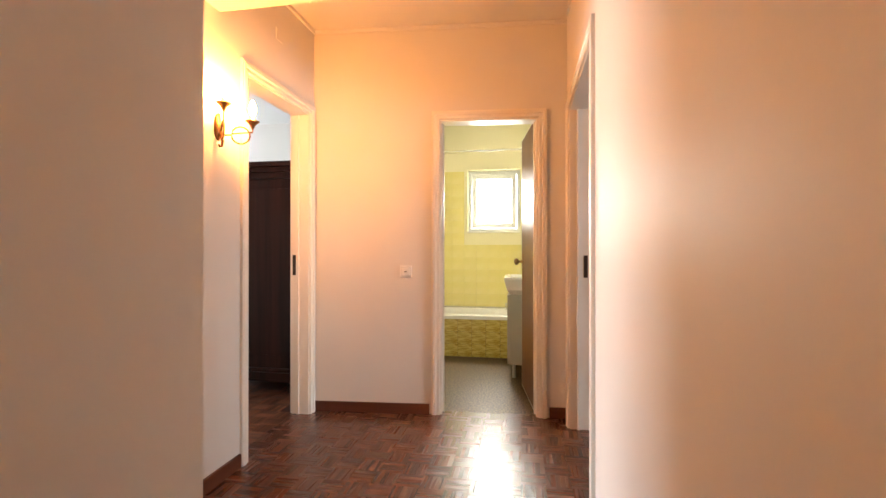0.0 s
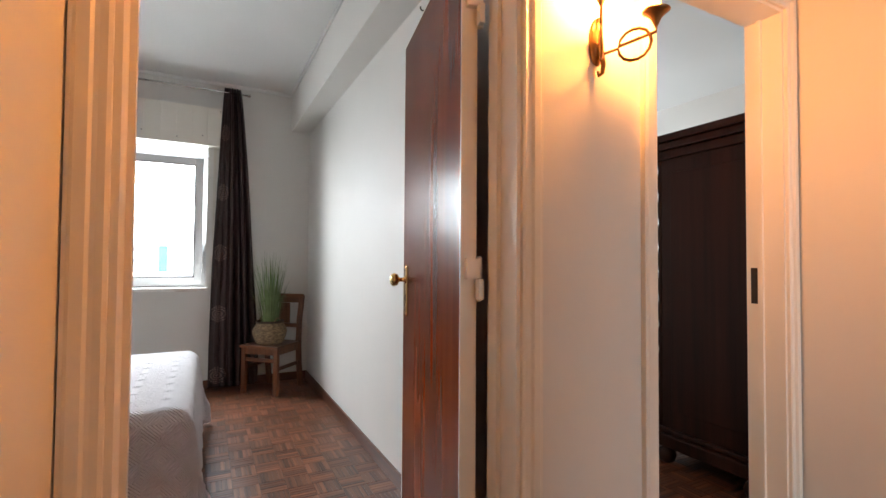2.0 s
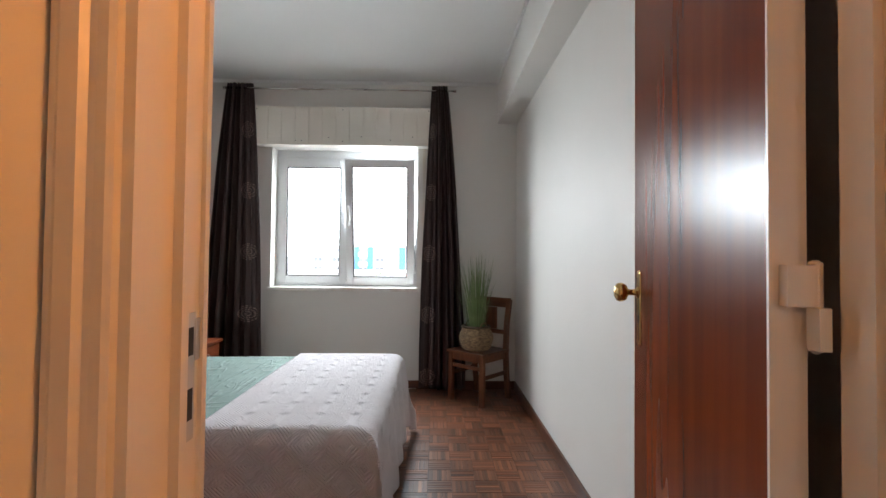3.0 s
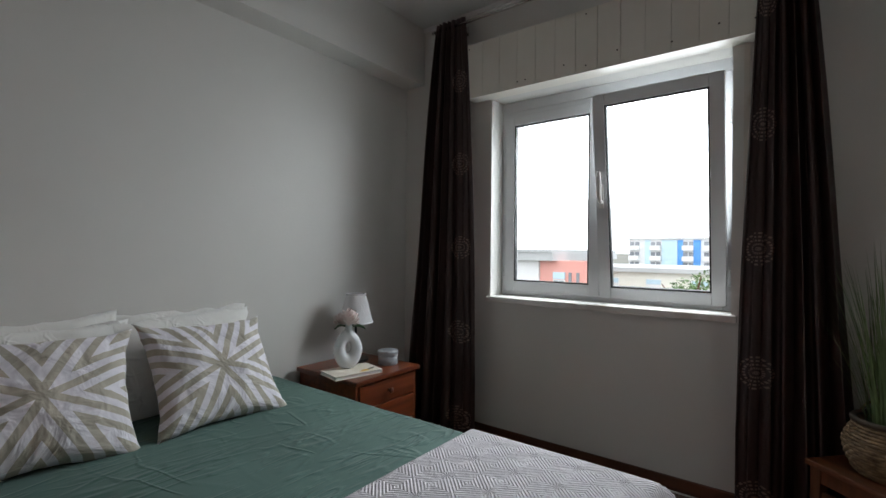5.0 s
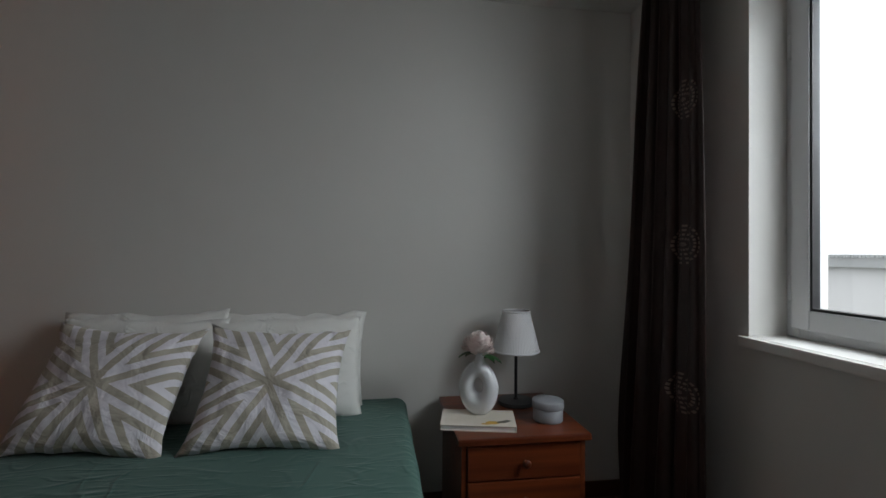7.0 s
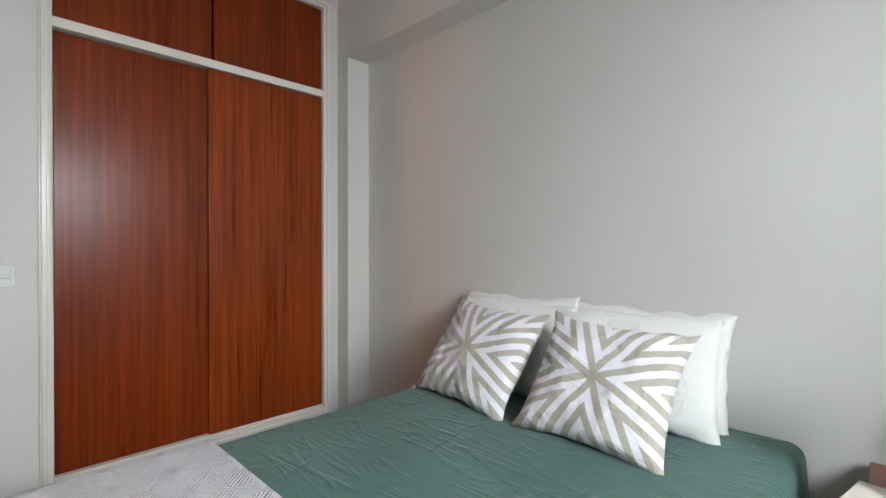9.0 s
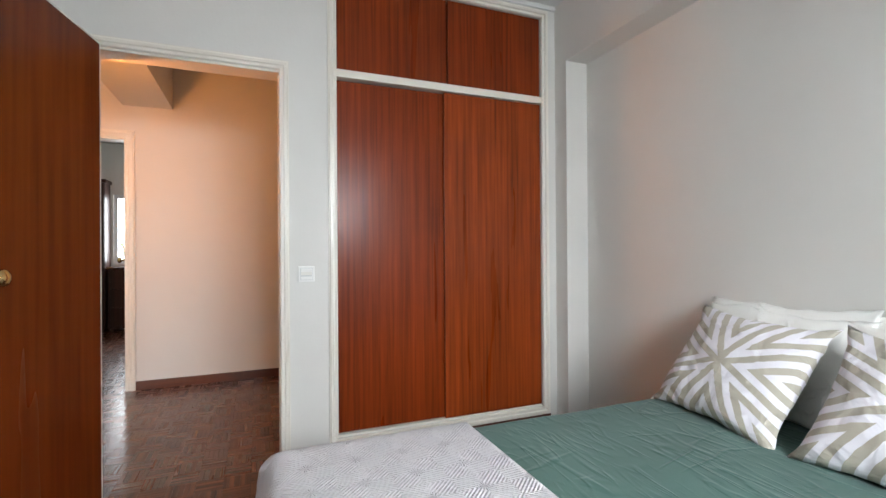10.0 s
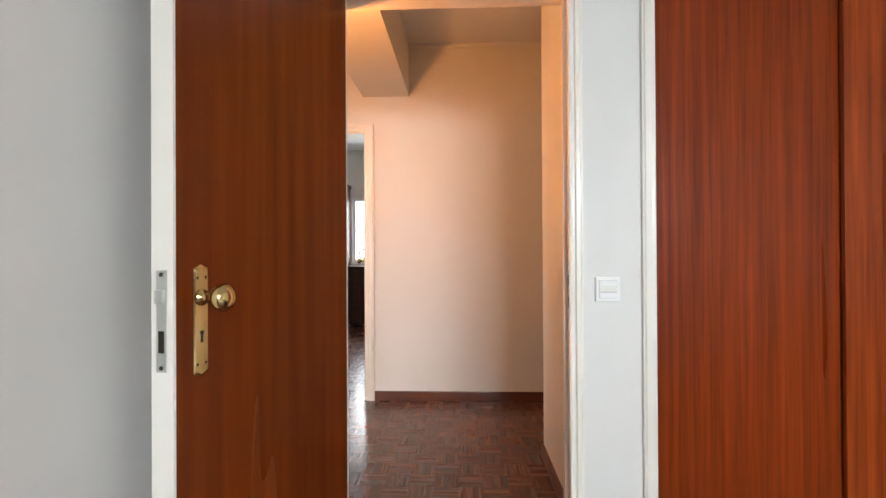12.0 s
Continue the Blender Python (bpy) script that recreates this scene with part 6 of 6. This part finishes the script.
def tree(x, y, top, spread, seed, label):
    rng2 = random.Random(seed)
    t = thing("tree", (x, y, GZ), label, "tree", "street trees")
    hgt = top - GZ
    bm = bmesh.new()
    tube(bm, [(0, 0, 0), (0.1, 0.05, hgt * 0.35), (0.0, 0.1, hgt * 0.6), (0.05, 0.0, hgt * 0.9)], [0.28, 0.22, 0.15, 0.04], 10)
    for k in range(9):
        a = k * 2.4
        z = hgt * (0.45 + 0.045 * k)
        r = spread * rng2.uniform(0.5, 0.8)
        tube(bm, [(0, 0, z), (r * 0.5 * math.cos(a), r * 0.5 * math.sin(a), z + 0.7), (r * math.cos(a), r * math.sin(a), z + 1.5)], [0.10, 0.06, 0.02], 6)
    part("trunk", bm, CHAIRWOOD, t, "brown trunk with limbs")
    verts, faces = [], []
    for k in range(12000):
        v = Vector((rng2.gauss(0, 1), rng2.gauss(0, 1), rng2.gauss(0, 1))).normalized() * rng2.random() ** 0.34
        lump = 0.75 + 0.5 * noise.noise(v * 2.3 + Vector((seed, 0, 0)))
        c = Vector((v.x * spread * lump, v.y * spread * lump, hgt * 0.70 + v.z * hgt * 0.30 * lump))
        a, b = Vector((rng2.gauss(0, 1), rng2.gauss(0, 1), rng2.gauss(0, 1))).normalized(), Vector((rng2.gauss(0, 1), rng2.gauss(0, 1), rng2.gauss(0, 1))).normalized()
        s = rng2.uniform(0.05, 0.11)
        i = len(verts)
        verts += [c - a * s, c + b * s * 0.5, c + a * s, c - b * s * 0.5]
        faces.append((i, i + 1, i + 2, i + 3))
    me = bpy.data.meshes.new("crown")
    me.from_pydata([tuple(p) for p in verts], [], faces)
    me.materials.append(TREELEAF)
    ob = new("crown", me)
    ob.parent = t
    tagged(ob, "leafy green crown", kind="stuff")


TREELEAF = surface("tree_leaf", (0.07, 0.15, 0.035), (0.12, 0.22, 0.06), 0.6, (3, 3, 3), 30, 0.05, island=0.3)
tree(-22.0, -1.35, 0.72, 1.9, 4, "green leafy street tree below the window")
tree(14.0, 5.2, 2.2, 3.0, 9, "green leafy tree outside the third room")

# ---- bathroom tiles ----
me_tile = bpy.data.meshes.new("wall_tile")
bm = bmesh.new()
box(bm, -0.0746, 0.0746, -0.006, 0.0, -0.0746, 0.0746)
bm.to_mesh(me_tile)
bm.free()
me_tile.materials.append(TILE)
tiled = bpy.data.objects["wall_bathroom_north"]
for i in range(12):
    for j in range(12):
        cx, cz = BX0 + 0.075 + i * 0.15, 0.45 + 0.075 + j * 0.15
        if cz > 2.16 or (0.27 < cx + 0.07 and cx - 0.07 < 1.42 and 1.34 < cz + 0.07 and cz - 0.07 < 2.12):
            continue
        t = new("tile", me_tile)
        t.parent, t.location = tiled, (cx, BY1 - 0.001, cz)
me_pt = bpy.data.meshes.new("panel_tile")
bm = bmesh.new()
box(bm, -0.0738, 0.0738, -0.006, 0.0, -0.0655, 0.0655)
bm.to_mesh(me_pt)
bm.free()
me_pt.materials.append(TUBTILE)
for i in range(11):
    for j in range(3):
        t = new("tile", me_pt)
        t.parent, t.location = panel, (BX0 + 0.10 + i * 0.15, TY - 0.001, 0.067 + j * 0.1333)

# ---- parquet: basket-weave blocks of five narrow fingers ----
FL, FN = 0.12, 5
FWID = FL / FN


def finger_mesh(along):
    bm = bmesh.new()
    g = 0.0009
    a, b = (FL / 2 - g, FWID / 2 - g) if along == "x" else (FWID / 2 - g, FL / 2 - g)
    box(bm, -a, a, -b, b, -0.008, 0.0)
    bmesh.ops.bevel(bm, geom=[e for e in bm.edges if all(v.co.z > -0.001 for v in e.verts)], offset=0.0007, segments=1, affect="EDGES")
    me = bpy.data.meshes.new("parquet_finger_" + along)
    bm.to_mesh(me)
    bm.free()
    me.materials.append(PARQ["piece", along])
    return me


finger = {a: finger_mesh(a) for a in "xy"}
floor_ob = bpy.data.objects["floor"]
prng = random.Random(21)
joined = {(finish, a): ([], []) for finish in ("worn", "polished") for a in "xy"}
NEAR = ((-2.1, -0.75, 1.80, 2.40),)
AREAS = ((W, E, S, N), (E, HW, D1[0], D1[1]), (HW, HE, HS, HN), (CW, HE, -1.6, HS), (E, HW, D2[0], D2[1]), (W, E - 0.12, N + 0.12, 5.7), (HE, HE + 0.12, D3[0], D3[1]), (HE + 0.12, 4.8, 0.9, 4.95), (DB[0], DB[1], HN, HN + 0.06), (0.3, HE, HN, HN + 0.08))
for bi in range(-35, 42):
    for bj in range(-14, 49):
        x0, y0 = bi * FL, bj * FL
        cx, cy = x0 + FL / 2, y0 + FL / 2
        hit = next((a for a in AREAS if a[0] - 0.06 < cx < a[1] + 0.06 and a[2] - 0.06 < cy < a[3] + 0.06), None)
        if not hit or (cx > 2.6 and cy < 1.8):
            continue
        if cy > HN + 0.10 and -0.55 < cx < HE + 0.2:
            continue
        along = "x" if (bi + bj) % 2 else "y"
        near = any(a[0] < cx < a[1] and a[2] < cy < a[3] for a in NEAR)
        for k in range(FN):
            off = (k + 0.5) * FWID
            px, py = (cx, y0 + off) if along == "x" else (x0 + off, cy)
            tx, ty, dz = prng.gauss(0, 0.0025), prng.gauss(0, 0.0025), prng.uniform(-0.0003, 0.0002)
            if near:
                ob = new("parquet_finger", finger[along])
                ob.parent = floor_ob
                ob.location, ob.rotation_euler = (px, py, dz), (tx, ty, 0)
                continue
            g = 0.0009 if cx < E else 0.0003
            a, b = (FL / 2 - g, FWID / 2 - g) if along == "x" else (FWID / 2 - g, FL / 2 - g)
            vs, fs = joined["worn" if cx < E else "polished", along]
            n0 = len(vs)
            e = 0.0007
            for sx, sy in ((-1, -1), (1, -1), (1, 1), (-1, 1)):
                zt = dz + sx * a * -ty + sy * b * tx
                vs.append((px + sx * a, py + sy * b, -0.004))
                vs.append((px + sx * a, py + sy * b, zt - e))
                vs.append((px + sx * (a - e), py + sy * (b - e), zt))
            for q in range(4):
                r = (q + 1) % 4
                fs.append((n0 + 3 * q, n0 + 3 * r, n0 + 3 * r + 1, n0 + 3 * q + 1))
                fs.append((n0 + 3 * q + 1, n0 + 3 * r + 1, n0 + 3 * r + 2, n0 + 3 * q + 2))
            fs.append((n0 + 2, n0 + 5, n0 + 8, n0 + 11))
for key, (vs, fs) in joined.items():
    me = bpy.data.meshes.new("parquet_rest")
    me.from_pydata(vs, [], fs)
    me.materials.append(PARQ[key])
    ob = new("parquet_rest", me)
    ob.parent = floor_ob
    tagged(ob, "red-brown mosaic parquet", kind="stuff")
